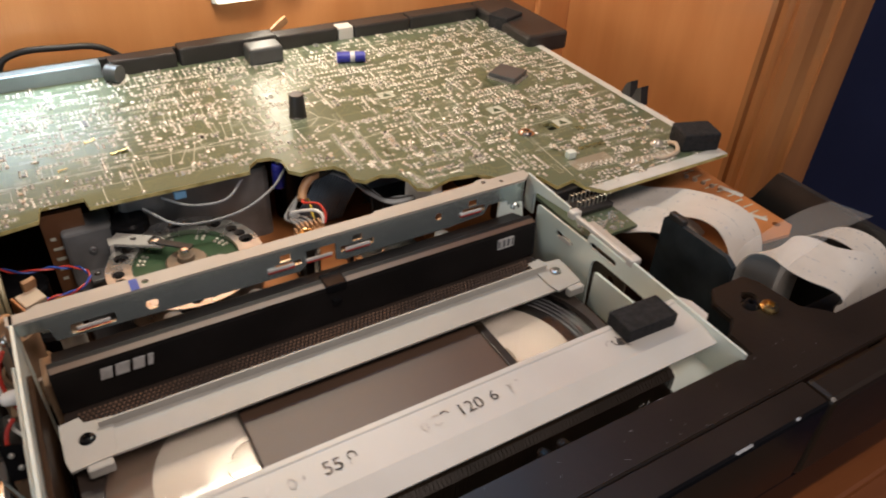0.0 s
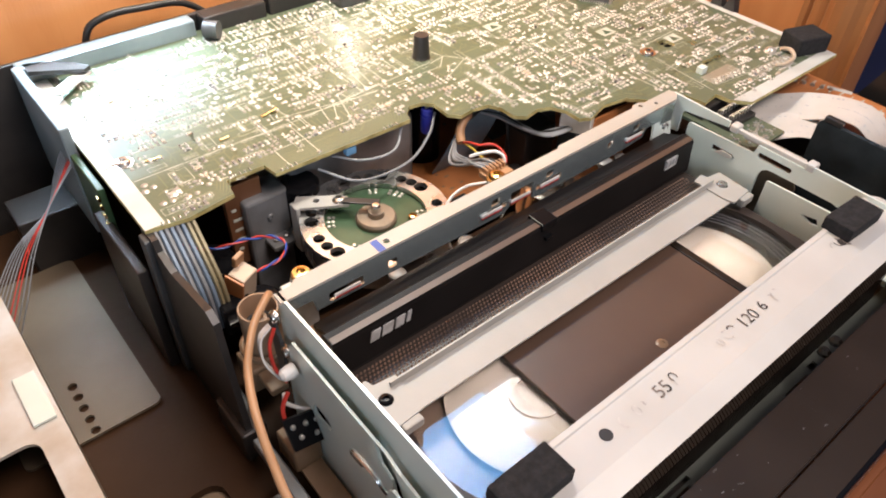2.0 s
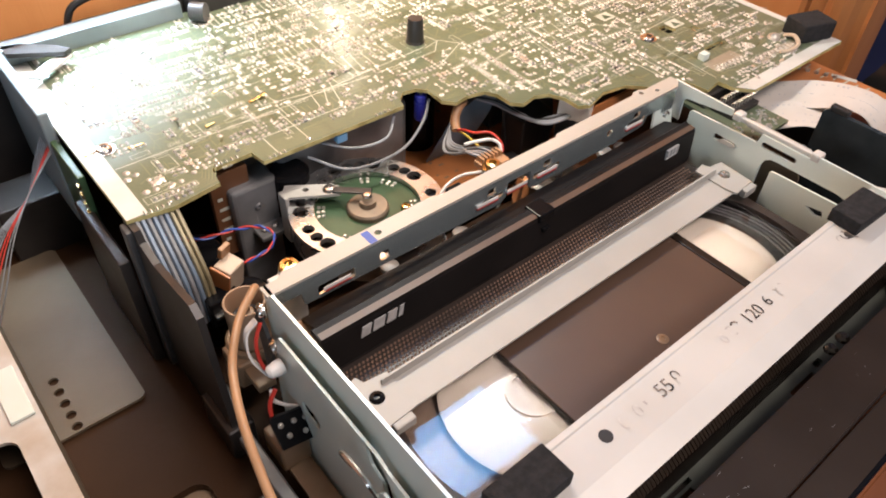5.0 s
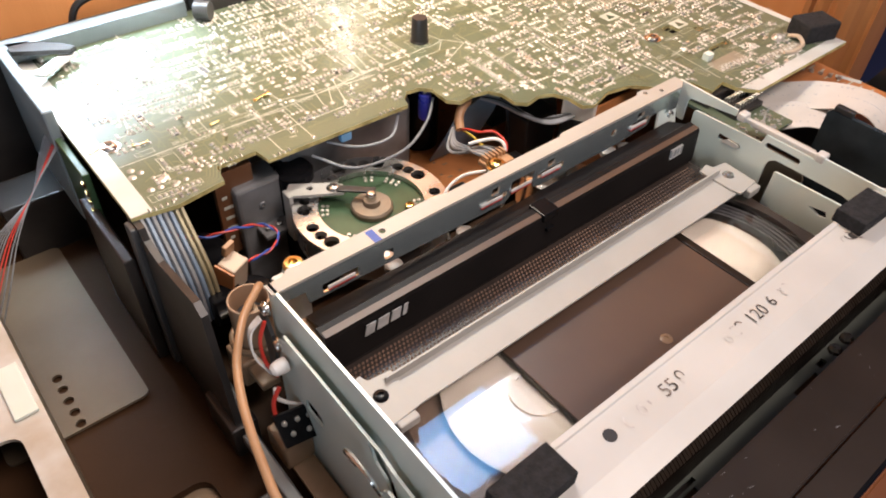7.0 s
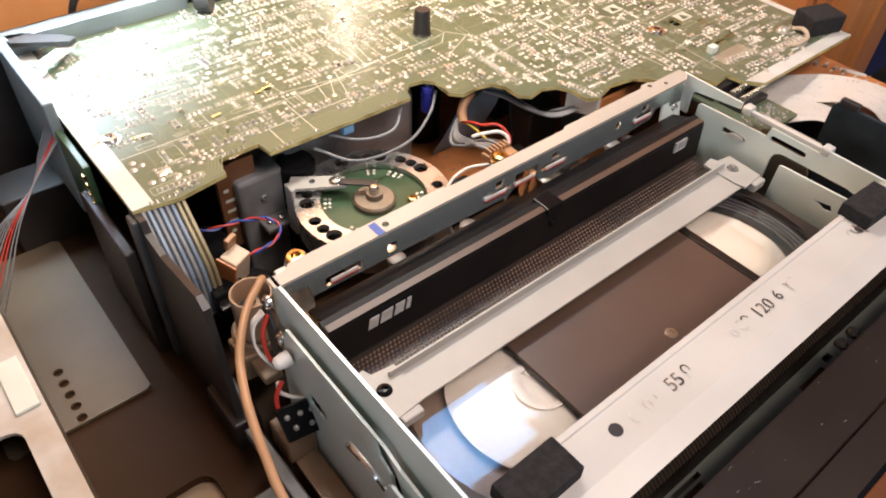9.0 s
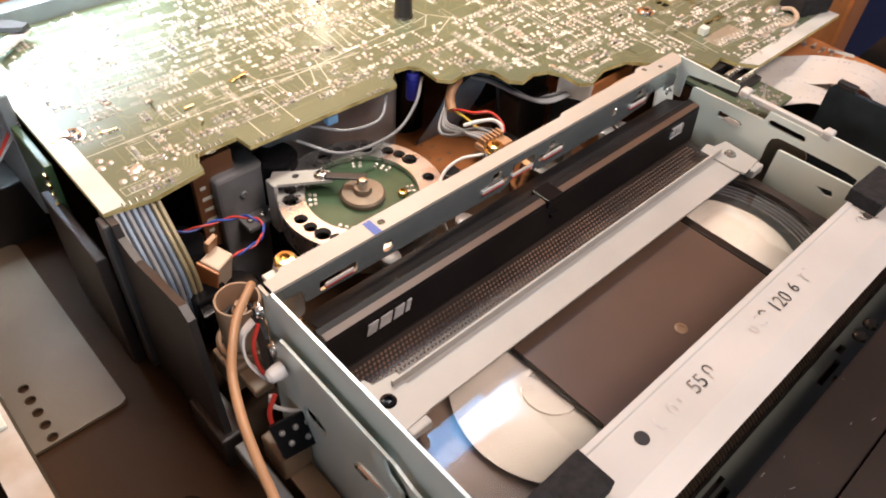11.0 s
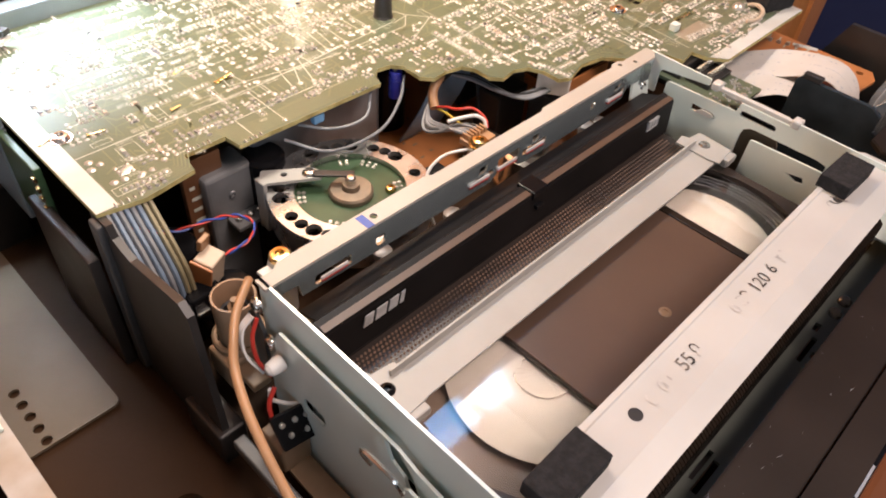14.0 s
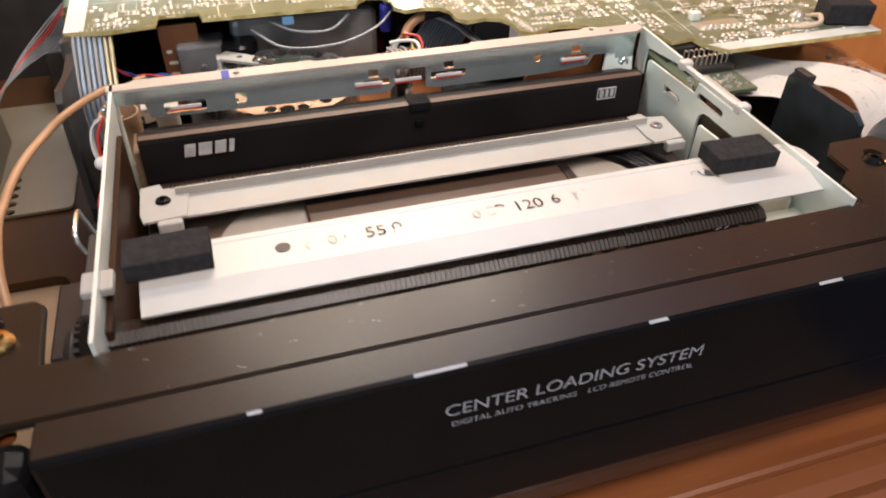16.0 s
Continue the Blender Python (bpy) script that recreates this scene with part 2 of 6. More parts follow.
def cyl(bm, p0, p1, r0, r1=None, seg=24, cap=True, mi=0):
    p0, p1 = Vector(p0), Vector(p1)
    r1 = r0 if r1 is None else r1
    d = (p1 - p0)
    q = d.to_track_quat("Z", "Y")
    rings = []
    for p, r in ((p0, r0), (p1, r1)):
        rings.append([bm.verts.new(p + q @ Vector((r * math.cos(a), r * math.sin(a), 0))) for a in (2 * math.pi * k / seg for k in range(seg))])
    for k in range(seg):
        bm.faces.new((rings[0][k], rings[0][(k + 1) % seg], rings[1][(k + 1) % seg], rings[1][k])).material_index = mi
    if cap:
        bm.faces.new(rings[0][::-1]).material_index = mi
        bm.faces.new(rings[1]).material_index = mi
    return bm


def lathe(bm, profile, centre, axis=(0, 0, 1), seg=32, mi=0):
    """Turns (radius, height) pairs round an axis through the centre."""
    q = Vector(axis).to_track_quat("Z", "Y")
    c = Vector(centre)
    rings = []
    for r, h in profile:
        if r < 1e-6:
            rings.append([bm.verts.new(c + q @ Vector((0, 0, h)))])
        else:
            rings.append([bm.verts.new(c + q @ Vector((r * math.cos(2 * math.pi * k / seg), r * math.sin(2 * math.pi * k / seg), h))) for k in range(seg)])
    for a, b in zip(rings, rings[1:]):
        for k in range(seg):
            j = (k + 1) % seg
            vs = [a[k % len(a)], a[j % len(a)], b[j % len(b)], b[k % len(b)]]
            vs = list(dict.fromkeys(vs))
            if len(vs) > 2:
                bm.faces.new(vs).material_index = mi
    return bm


def curve_points(points, n):
    """A smooth line through the points."""
    ps = [Vector(p) for p in points]
    ps = [ps[0] * 2 - ps[1], *ps, ps[-1] * 2 - ps[-2]]
    out = []
    for i in range(1, len(ps) - 2):
        a, b, c, d = ps[i - 1 : i + 3]
        for k in range(n):
            t = k / n
            out.append(0.5 * (2 * b + (c - a) * t + (2 * a - 5 * b + 4 * c - d) * t * t + (3 * b - a - 3 * c + d) * t**3))
    out.append(ps[-2])
    return out


def tube(bm, points, r, seg=8, n=6, mi=0):
    ps = curve_points(points, n) if n > 1 else [Vector(p) for p in points]
    rings = []
    side = None
    for i, p in enumerate(ps):
        d = (ps[min(i + 1, len(ps) - 1)] - ps[max(i - 1, 0)]).normalized()
        if side is None:
            side = d.orthogonal().normalized()
        side = (side - d * side.dot(d)).normalized()
        up = d.cross(side)
        rings.append([bm.verts.new(p + r * (math.cos(a) * side + math.sin(a) * up)) for a in (2 * math.pi * k / seg for k in range(seg))])
    for a, b in zip(rings, rings[1:]):
        for k in range(seg):
            bm.faces.new((a[k], a[(k + 1) % seg], b[(k + 1) % seg], b[k])).material_index = mi
    bm.faces.new(rings[0][::-1]).material_index = mi
    bm.faces.new(rings[-1]).material_index = mi
    return bm


def band(bm, points, across, width, thick=0.25, n=8, mi=0):
    """A flat cable: a strip of that width, whose breadth runs along 'across' (one vector or one a point)."""
    ps = curve_points(points, n)
    ac = [Vector(a).normalized() for a in across] if isinstance(across[0], (tuple, list, Vector)) else [Vector(across).normalized()] * len(points)
    rows = []
    for i, p in enumerate(ps):
        f = i / n
        k = min(int(f), len(ac) - 1)
        a = ac[k].lerp(ac[min(k + 1, len(ac) - 1)], f - int(f)).normalized()
        d = (ps[min(i + 1, len(ps) - 1)] - ps[max(i - 1, 0)]).normalized()
        a = (a - d * a.dot(d)).normalized()
        u = d.cross(a)
        rows.append([bm.verts.new(p + sx * a * width / 2 + sz * u * thick / 2) for sx, sz in ((-1, -1), (1, -1), (1, 1), (-1, 1))])
    for a, b in zip(rows, rows[1:]):
        for k in range(4):
            bm.faces.new((a[k], a[(k + 1) % 4], b[(k + 1) % 4], b[k])).material_index = mi
    bm.faces.new(rows[0][::-1])
    bm.faces.new(rows[-1])
    return bm


def plate(bm, outline, holes, thick, place, mi=0):
    """A sheet with holes: outline and holes in (u, v); place(u, v, w) gives the point, w from 0 to thick."""
    edges = []
    for loop in (outline, *holes):
        vs = [bm.verts.new(place(u, v, 0.0)) for u, v in loop]
        edges += [bm.edges.new((vs[k], vs[(k + 1) % len(vs)])) for k in range(len(vs))]
    out = bmesh.ops.triangle_fill(bm, edges=edges, use_beauty=True)
    faces = [f for f in out["geom"] if isinstance(f, bmesh.types.BMFace)]
    for f in faces:
        f.material_index = mi
    w = Vector(place(0.0, 0.0, thick)) - Vector(place(0.0, 0.0, 0.0))
    ext = bmesh.ops.extrude_face_region(bm, geom=faces, use_keep_orig=True)
    bmesh.ops.translate(bm, vec=w, verts=[g for g in ext["geom"] if isinstance(g, bmesh.types.BMVert)])
    bmesh.ops.recalc_face_normals(bm, faces=bm.faces[:])
    return bm


def ring(u, v, r, n=16):
    return [(u + r * math.cos(2 * math.pi * k / n), v + r * math.sin(2 * math.pi * k / n)) for k in range(n)]


def rect(u0, u1, v0, v1, r=0.0, n=4):
    if not r:
        return [(u0, v0), (u1, v0), (u1, v1), (u0, v1)]
    pts = []
    for cu, cv, a0 in ((u1 - r, v0 + r, -90), (u1 - r, v1 - r, 0), (u0 + r, v1 - r, 90), (u0 + r, v0 + r, 180)):
        for k in range(n + 1):
            a = radians(a0 + 90 * k / n)
            pts.append((cu + r * math.cos(a), cv + r * math.sin(a)))
    return pts


def in_z(z):
    return lambda u, v, w: (u, v, z + w)


def in_x(x):
    return lambda u, v, w: (x + w, u, v)


def in_y(y):
    return lambda u, v, w: (u, y + w, v)


def text_mesh(words, height, centre, right, up, thick=0.05):
    """The built-in font, as a bmesh in millimetres, centred, along 'right' and 'up'."""
    c = bpy.data.curves.new("text", "FONT")
    c.body, c.size, c.align_x, c.align_y = words, 1.0, "CENTER", "CENTER"
    ob = bpy.data.objects.new("text", c)
    me = bpy.data.meshes.new_from_object(ob)
    bm = B()
    bm.from_mesh(me)
    bpy.data.objects.remove(ob)
    bpy.data.curves.remove(c)
    bpy.data.meshes.remove(me)
    r, u = Vector(right).normalized(), Vector(up).normalized()
    n = r.cross(u)
    for v in bm.verts:
        v.co = Vector(centre) + height * (v.co.x * r + v.co.y * u) + n * thick
    return bm


def screw_head(bm, c, r, axis=(0, 0, 1), h=1.6, slot=True, washer=0.0, mi=0):
    """A pan head with a cross recess on a washer."""
    if washer:
        lathe(bm, [(0, 0), (washer, 0), (washer, 0.5), (0, 0.5)], c, axis, 20, mi)
    lathe(bm, [(r, 0.3), (r, h * 0.55), (r * 0.82, h * 0.9), (r * 0.45, h), (r * 0.42, h * 0.45), (0, h * 0.40)], c, axis, 20, mi)
    return bm

# ---- the cabinet and the room ----
bm = box(B(), -900, 288, -150, 212, -22, 0, 2.0)
shelf = part("shelf", bm, WOOD_X)
tagged(shelf, "orange varnished wooden cabinet shelf under the recorder", "shelf", "", "structure")
bm = B()
prof = [(-150, -3), (-156, -3.5), (-160, -6), (-161, -10), (-158, -13), (-164, -16), (-172, -18), (-176, -22), (-176, -34), (-150, -34)]
plate(bm, prof, [], 1188, in_x(-900))
tagged(part("trim", bm, WOOD_X), "rounded wooden moulding along the shelf's front edge", "trim", "", "structure")
bm = box(B(), -900, 306, -148, 212, -759, -34.5, 2.0)
tagged(part("cabinet_base", bm, WOOD_DARK), "brown wooden cabinet body under the shelf", "cabinet", "", "structure")
bm = box(B(), -900, 288, 212, 230, -34, 520)
tagged(part("wall_back", bm, WOOD), "orange-brown varnished wooden back panel of the cabinet", "wall", "", "structure")
bm = box(B(), 291, 308, 36, 212, -34, 520)
tagged(part("wall_right", bm, WOOD), "orange-brown varnished wooden side panel of the cabinet", "wall", "", "structure")
bm = B()
stile = [(288, 37), (288, 33.5), (290.5, 32), (288, 30.5), (286.5, 26), (287, 22), (283, 20), (279, 15), (278, 9), (280, 4), (284, 1), (285, -3), (283, -6), (308, -6), (308, 37)]
plate(bm, stile, [], 554, in_z(-34))
tagged(part("trim_stile", bm, WOOD_DARK), "brown wooden stile with turned moulding at the cabinet's corner", "trim", "", "structure")
bm = box(B(), 262, 291, 206, 212, -34, 520, 1.5)
tagged(part("trim_corner", bm, WOOD), "narrow wooden strip in the cabinet's back corner", "trim", "", "structure")
bm = box(B(), 900, 930, -2200, 2200, -760, 1700)
tagged(part("wall_east", bm, NAVY), "dark navy-blue painted room wall", "wall", "", "structure")
bm = box(B(), -2200, 900, 2170, 2200, -760, 1700)
tagged(part("wall_north", bm, PLASTER), "plain cream room wall behind the cabinet", "wall", "", "structure")
bm = box(B(), -2200, 900, -2200, -2170, -760, 1700)
tagged(part("wall_south", bm, PLASTER), "plain cream room wall", "wall", "", "structure")
bm = box(B(), -2230, -2200, -2200, 2200, -760, 1700)
tagged(part("wall_west", bm, PLASTER), "plain cream room wall", "wall", "", "structure")
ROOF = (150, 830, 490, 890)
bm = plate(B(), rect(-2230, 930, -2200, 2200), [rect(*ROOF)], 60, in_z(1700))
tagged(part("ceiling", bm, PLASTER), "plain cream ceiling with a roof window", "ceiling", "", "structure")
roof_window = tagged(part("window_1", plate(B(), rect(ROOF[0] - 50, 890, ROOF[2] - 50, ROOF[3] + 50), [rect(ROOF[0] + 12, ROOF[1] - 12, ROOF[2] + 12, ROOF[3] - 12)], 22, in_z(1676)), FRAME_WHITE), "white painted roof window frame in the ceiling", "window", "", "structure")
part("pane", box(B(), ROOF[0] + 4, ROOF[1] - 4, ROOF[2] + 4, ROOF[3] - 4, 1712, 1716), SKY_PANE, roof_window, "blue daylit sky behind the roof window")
bm = box(B(), -2230, 930, -2200, 2200, -790, -760)
tagged(part("floor", bm, FLOOR), "brown wooden floor of the room", "floor", "", "structure")

# ---- the recorder's chassis ----
chassis = thing("recorder_chassis", (0, 30, 0), "dark open video recorder chassis with bare metal inserts", "chassis")
bm = plate(B(), rect(-213, 213, -118, 195), [rect(-200, -134, -110, 3, 6)], 4, in_z(6))
part("floor_plate", bm, BASE_BROWN, chassis)
bm = plate(B(), rect(-210, -60, -116, 60), [ring(-160, y, 2.2) for y in (-8.5, -15, -21.5, -28, -34.5)] + [ring(-150, -70, 3.5)], 1.4, in_z(3.6))
part("under_plate", bm, mat("bare_beige_sheet", (0.30, 0.215, 0.14), 0.45, 0.2, (0.24, 0.17, 0.105), 25, 0.08, 500), chassis, "bare beige sheet metal with round holes under the opening")
for fx, fy in ((-190, -95), (190, -95), (-190, 170), (190, 170)):
    part("foot", cyl(B(), (fx, fy, 0), (fx, fy, 6), 11, 12), BLACK, chassis, "black rubber foot")
part("side_wall", plate(B(), [(-118, 10), (-118, 84), (-46, 84), (-38, 66), (-20, 52), (195, 52), (195, 10)], [], 3, in_x(211)), BLACK, chassis, "black plastic side wall stepping down towards the rear")
part("side_wall", box(B(), -214, -211, -118, 195, 10, 84, 0.6), BLACK, chassis, "black plastic side wall")
bm = B()
box(bm, -213, 213, 190, 193, 10, 92, 0.5)
part("rear_wall", bm, BLACK, chassis, "black rear wall")
part("rear_rail", box(B(), -122, -40, 181.5, 190, 84, 93.0, 1.0), RAIL_GREY, chassis, "blue-grey metal rail along the rear edge")
for x0, x1, top in ((-36, -2, 93.5), (-0.5, 54, 95.0), (54.6, 92, 93.5), (103, 140, 92.5), (140.8, 190, 93.0)):
    part("rear_cover", box(B(), x0, x1, 179.5, 190, 84, top, 1.2), BLACK, chassis, "black plastic cover segment along the rear edge")
part("rear_joint", box(B(), 92.6, 102.4, 180.5, 189, 84, 92.5, 0.8), ZINC_WHITE, chassis, "bare metal gap between the cover segments")
# the frame's lighter blue-grey stands in for haze and glare over it
bm = B()
box(bm, -124, -119.8, 124, 186, 40, 93, 0.8)
part("side_frame", bm, RAIL_GREY, chassis, "side frame beside the board, bluish haze put into its colour")
part("side_blade", box(B(), -126, -122, 60, 104, 12, 66, 0.6), BLACK, chassis, "black plastic blade beside the board")
part("corner_post", box(B(), -121.6, -117.6, 54, 60, 12, 82.8, 0.6), GREY_PLASTIC, chassis, "dark plastic post under the board's corner")
bm = plate(B(), [(-119, 186), (-119, 178), (-99, 166), (-96, 168), (-100, 174), (-112, 184)], [], 2.0, in_z(91.0))
part("corner_clip", bm, BLACK, chassis, "black plastic corner clip")
bm = plate(B(), rect(-187, -135.5, 47, 150, 3), [ring(-161, y, 1.9) for y in (75, 68.6, 62.2, 55.8, 49.6)], 1.2, in_z(11))
part("perforated_plate", bm, GALV, chassis, "bare grey sheet metal plate with a row of round holes")
bm = plate(B(), [(-211, 112), (-211, -112), (-168, -112), (-168, 112)], [rect(-206, -177.5, -60, 35, 5), rect(-177, -173, 50, 62, 1)], 1.4, in_z(38.6))
part("bracket_shelf", bm, WORN_WHITE, chassis, "spotted white sheet metal shelf with a cut-out")
part("bracket_flange", box(B(), -169.2, -168, -112, 112, 11, 38.6), GALV, chassis)
part("bracket_tab", box(B(), -177, -169.4, 39.5, 64, 40.2, 41.4, 0.3), ZINC, chassis, "small zinc tab on the shelf")
bm = plate(B(), [(62, 11), (62, 84), (52, 84), (50, 80), (40, 78), (12, 83), (8, 80), (5, 40), (3, 11)], [], 2.4, in_x(-119.5))
part("partition", bm, BLACK, chassis, "black plastic partition with a shiny edge")
for r in ((-122, -112, 2, 24, 10, 26), (-150, -120, 150, 172, 10, 40), (-131, -122, -62, -25, 10, 28)):
    part("rib", box(B(), *r, 1.0), BLACK, chassis, "black plastic rib beside the partition")
bm = B()
box(bm, -121, -116.5, -104, -5, 28.5, 33, 0.6)
part("side_rail", bm, GREY_PLASTIC, chassis, "grey strip beside the tape carriage")
bm = plate(B(), [(-114, -122), (-112, -20), (-104, -20), (-104, -122)], [ring(-108, -60, 2.5)], 1.5, in_z(24))
part("base_tray", bm, TAN, chassis, "tan base tray under the switch board")

# ---- front panel ----
front = thing("front_panel", (0, -132, 8), "black plastic front panel with a flap and printed words", "front panel")
back_edge = [(213, -121.0), (150, -121.0), (141, -112), (139, -96), (136, -91), (120, -91), (114, -97), (113.5, -106), (106.5, -111.5), (105.5, -121.0),
             (-99, -121.0), (-110.5, -121.0), (-111.5, -102), (-114, -99.5), (-128, -99.5), (-131, -103), (-132, -112), (-150, -121.0), (-213, -121.0), (-213, -136.6), (213, -136.6)]
bm = plate(B(), back_edge, [ring(-123, -107.5, 2.6), ring(128, -101, 2.6)], 2.2, in_z(81.8))
bmesh.ops.bevel(bm, geom=[e for e in bm.edges if e.is_manifold and e.calc_face_angle(0) > 1 and all(v.co.z > 83.9 for v in e.verts)], offset=0.5, segments=2, affect="EDGES")
part("top_ledge", bm, BLACK_RUB, front, "scratched brown-black plastic ledge")
bm = box(B(), -111, 112, -147.5, -137.0, 46, 83.6, 1.6)
door = part("flap_door", bm, BLACK_GLOSS, front, "scuffed black cassette flap")
# thin brown overlay paints the light lying on the door's top
part("lit_top", box(B(), -110, 111, -146.2, -137.2, 83.6, 83.66), BLACK_RUB, door, "brownish light on the top edge, put into its colour")
bm = plate(B(), [(-137, 9), (-137, 45.6), (-146.4, 45.6), (-147.0, 45.0), (-147.0, 27), (-146, 22), (-142.6, 10), (-141.8, 9)], [], 426, in_x(-213))
part("lower_fascia", bm, BLACK_GLOSS, front, "glossy black lower fascia")
part("side_fascia", box(B(), -213, -111.6, -148.5, -137.0, 46, 81.5, 4.0), BLACK_GLOSS, front, "rounded glossy black end of the fascia")
part("side_fascia", box(B(), 112.6, 213, -148, -137.0, 46, 83.4, 2.0), BLACK_RUB, front, "black end of the fascia")
for bx in (-95, -84):
    part("button", box(B(), bx - 4, bx + 4, -149.5, -147, 22, 34, 0.8), BLACK_GLOSS, front, "small black button")
part("printed_line", text_mesh("CENTER LOADING SYSTEM", 5.6, (6.0, -147.6, 69.6), (1, 0, 0), (0, 0, 1)), GREY_INK, front, "grey printed line CENTER LOADING SYSTEM")
part("printed_line", text_mesh("DIGITAL AUTO TRACKING    LCD REMOTE CONTROL", 2.65, (6.0, -147.6, 64.6), (1, 0, 0), (0, 0, 1)), GREY_INK, front, "small grey printed line below")
for sx, sy in ((-119.5, -113), (129.5, -108.5)):
    part("screw", screw_head(B(), (sx, sy, 84.0), 3.4, (0, 0, 1), 2.2, True, 0), BRASS, front, "pale brass cross-head screw", True)
for sx, sy in ((-122.5, -106.5), (125.0, -104.0)):
    bm = lathe(B(), [(3.0, 0), (3.2, 2.0), (2.2, 3.2), (1.2, 3.4), (1.0, 1.4), (0, 1.2)], (sx, sy, 82.2), (0, 0, 1), 20)
    part("peg", bm, BLACK_GLOSS, front, "black plastic locating peg", True)
rng = random.Random(3)
bm = B()
for _ in range(60):
    x, y, a, l = rng.uniform(-100, 130), rng.uniform(-135.5, -120), rng.uniform(-0.5, 0.5), rng.uniform(0.2, 1.6) ** 2.0
    d = Vector((math.cos(a), math.sin(a), 0)) * l
    n = Vector((-d.y, d.x, 0)).normalized() * rng.uniform(0.02, 0.06)
    p = Vector((x, y, 84.03))
    if not -136 < (p + d).y < -119.5:
        continue
    bm.faces.new([bm.verts.new(q) for q in (p - n, p + d - n, p + d + n, p + n)])
for x, l in ((-35, 12), (22, 5), (70, 7), (-70, 3), (96, 2)):
    bm.faces.new([bm.verts.new(q) for q in ((x, -147.0, 83.30), (x + l, -147.0, 83.30), (x + l, -146.3, 83.68), (x, -146.3, 83.68))])
tagged(part("scratch_layer", bm, GREY_INK, front, "fine pale scratches and worn edge"), kind="stuff")
bm = plate(B(), rect(-104, 104, -124, -113.2, 0), [rect(-49, -36, -118.6, -116.6), rect(-46, -34, -115.6, -114.2), rect(15, 28, -118.6, -116.8), rect(19, 22, -120.6, -119.6), rect(31, 35, -117, -115)], 1.2, in_z(62))
part("slotted_strip", bm, mat("dull_green_strip", (0.20, 0.22, 0.19), 0.45, 0.2, (0.15, 0.165, 0.14), 30, 0.06, 600), front, "dull green-grey metal strip with slots behind the ledge")
bm = B()
for k in range(-72, 60):
    plate(bm, [(-113.05, 62), (-113.05, 77.2), (-110.8, 79.05), (-107.5, 79.05), (-107.5, 62)], [], 0.7, in_x(k * 1.35 - 0.35))
plate(bm, [(-112.8, 60), (-112.8, 77.1), (-110.6, 78.8), (-107, 78.8), (-107, 60)], [], 182, in_x(-100))
tagged(part("ribbed_lip", bm, BLACK_RUB, front, "black ribbed plastic lip under the bar"), kind="stuff")
for kx in (24, 31):
    part("nub", lathe(B(), [(2.0, 0), (2.0, 1.2), (1.2, 2), (0, 2.1)], (kx, -118.5, 79.0), (0, 0, 1), 14), SMOKE, front, "small translucent plastic nub", True)

# ---- tape carriage ----
car = thing("tape_carriage", (0, -60, 20), "pale zinc-plated tape loading carriage around the cassette", "tape carriage")
# rear cross rail: a top flange and a face with slots
slots = [rect(-84, -70, 77.5, 81.5, 0.8), rect(-60, -56, 78, 82, 1.2), rect(-14, -4, 78.5, 80.8), rect(-12, -8, 81.6, 84.6), rect(12, 26, 78.5, 81), rect(17, 21, 81.8, 84.6), rect(67, 78, 78.6, 81.2), rect(70, 74, 82, 84.8), ring(55.5, 81.5, 1.7, 12)]
face = [(-99.5, 86.98), (-99.5, 82.5), (-90, 82.0), (-89, 76.5), (-40, 75.5), (-5, 75.0), (-2, 77.5), (-2, 83.5), (10, 83.5), (10, 75.5), (14, 74.5), (60, 74.5), (78, 76), (80, 80), (90, 80), (90, 70), (98, 70), (98, 86.98)]
part("rear_rail", plate(B(), face, slots, 1.0, in_y(-3.8)), ZINC_FACE, car, "pale zinc rail with small slots")
top = [(-101, -3.8), (98, -3.8), (102, -1.0), (102, 3.2), (84, 3.2), (82, 4.6), (78, 4.6), (76, 3.2), (30, 3.0), (28, 1.8), (-30, 1.8), (-32, 3.0), (-92, 3.0), (-95, 1.0), (-101, 1.0)]
part("rail_flange", plate(B(), top, [ring(-58.3, -0.6, 1.25, 12), ring(80.5, 2.2, 1.1, 12), ring(88, -0.5, 1.0, 12)], 1.0, in_z(87.0)), FLANGE, car, "pale zinc flange with punched holes")
part("ink_mark", box(B(), -63.4, -60.6, -3.9, 2.2, 88.0, 88.08), WIRE_BLUE, car, "blue marker stroke")
for x in (-77, -12, 3, 19, 71):
    bm = box(B(), x - 5.2, x + 5.2, -4.5, -3.85, 78.9, 80.2, 0.2)
    strip = part("spacer", bm, WIRE_WHITE, car, "white plastic strip behind a slot")
    part("red_edge", box(B(), x - 5.1, x + 5.1, -4.5, -3.85, 78.3, 78.85), WIRE_RED, strip, "red stripe")
bm = plate(B(), [(84, 70), (98, 70), (98, 86.5), (88, 86.5)], [ring(93, 76, 1.6, 12)], 1.0, in_y(-1.5))
for v in bm.verts:
    v.co.y += (86.5 - v.co.z) * -0.25
part("rail_gusset", bm, ZINC, car)
part("screw", screw_head(B(), (94.5, -3.2, 75), 2.2, (0, -1, 0), 1.4), STEEL, car, "bright steel screw", True)
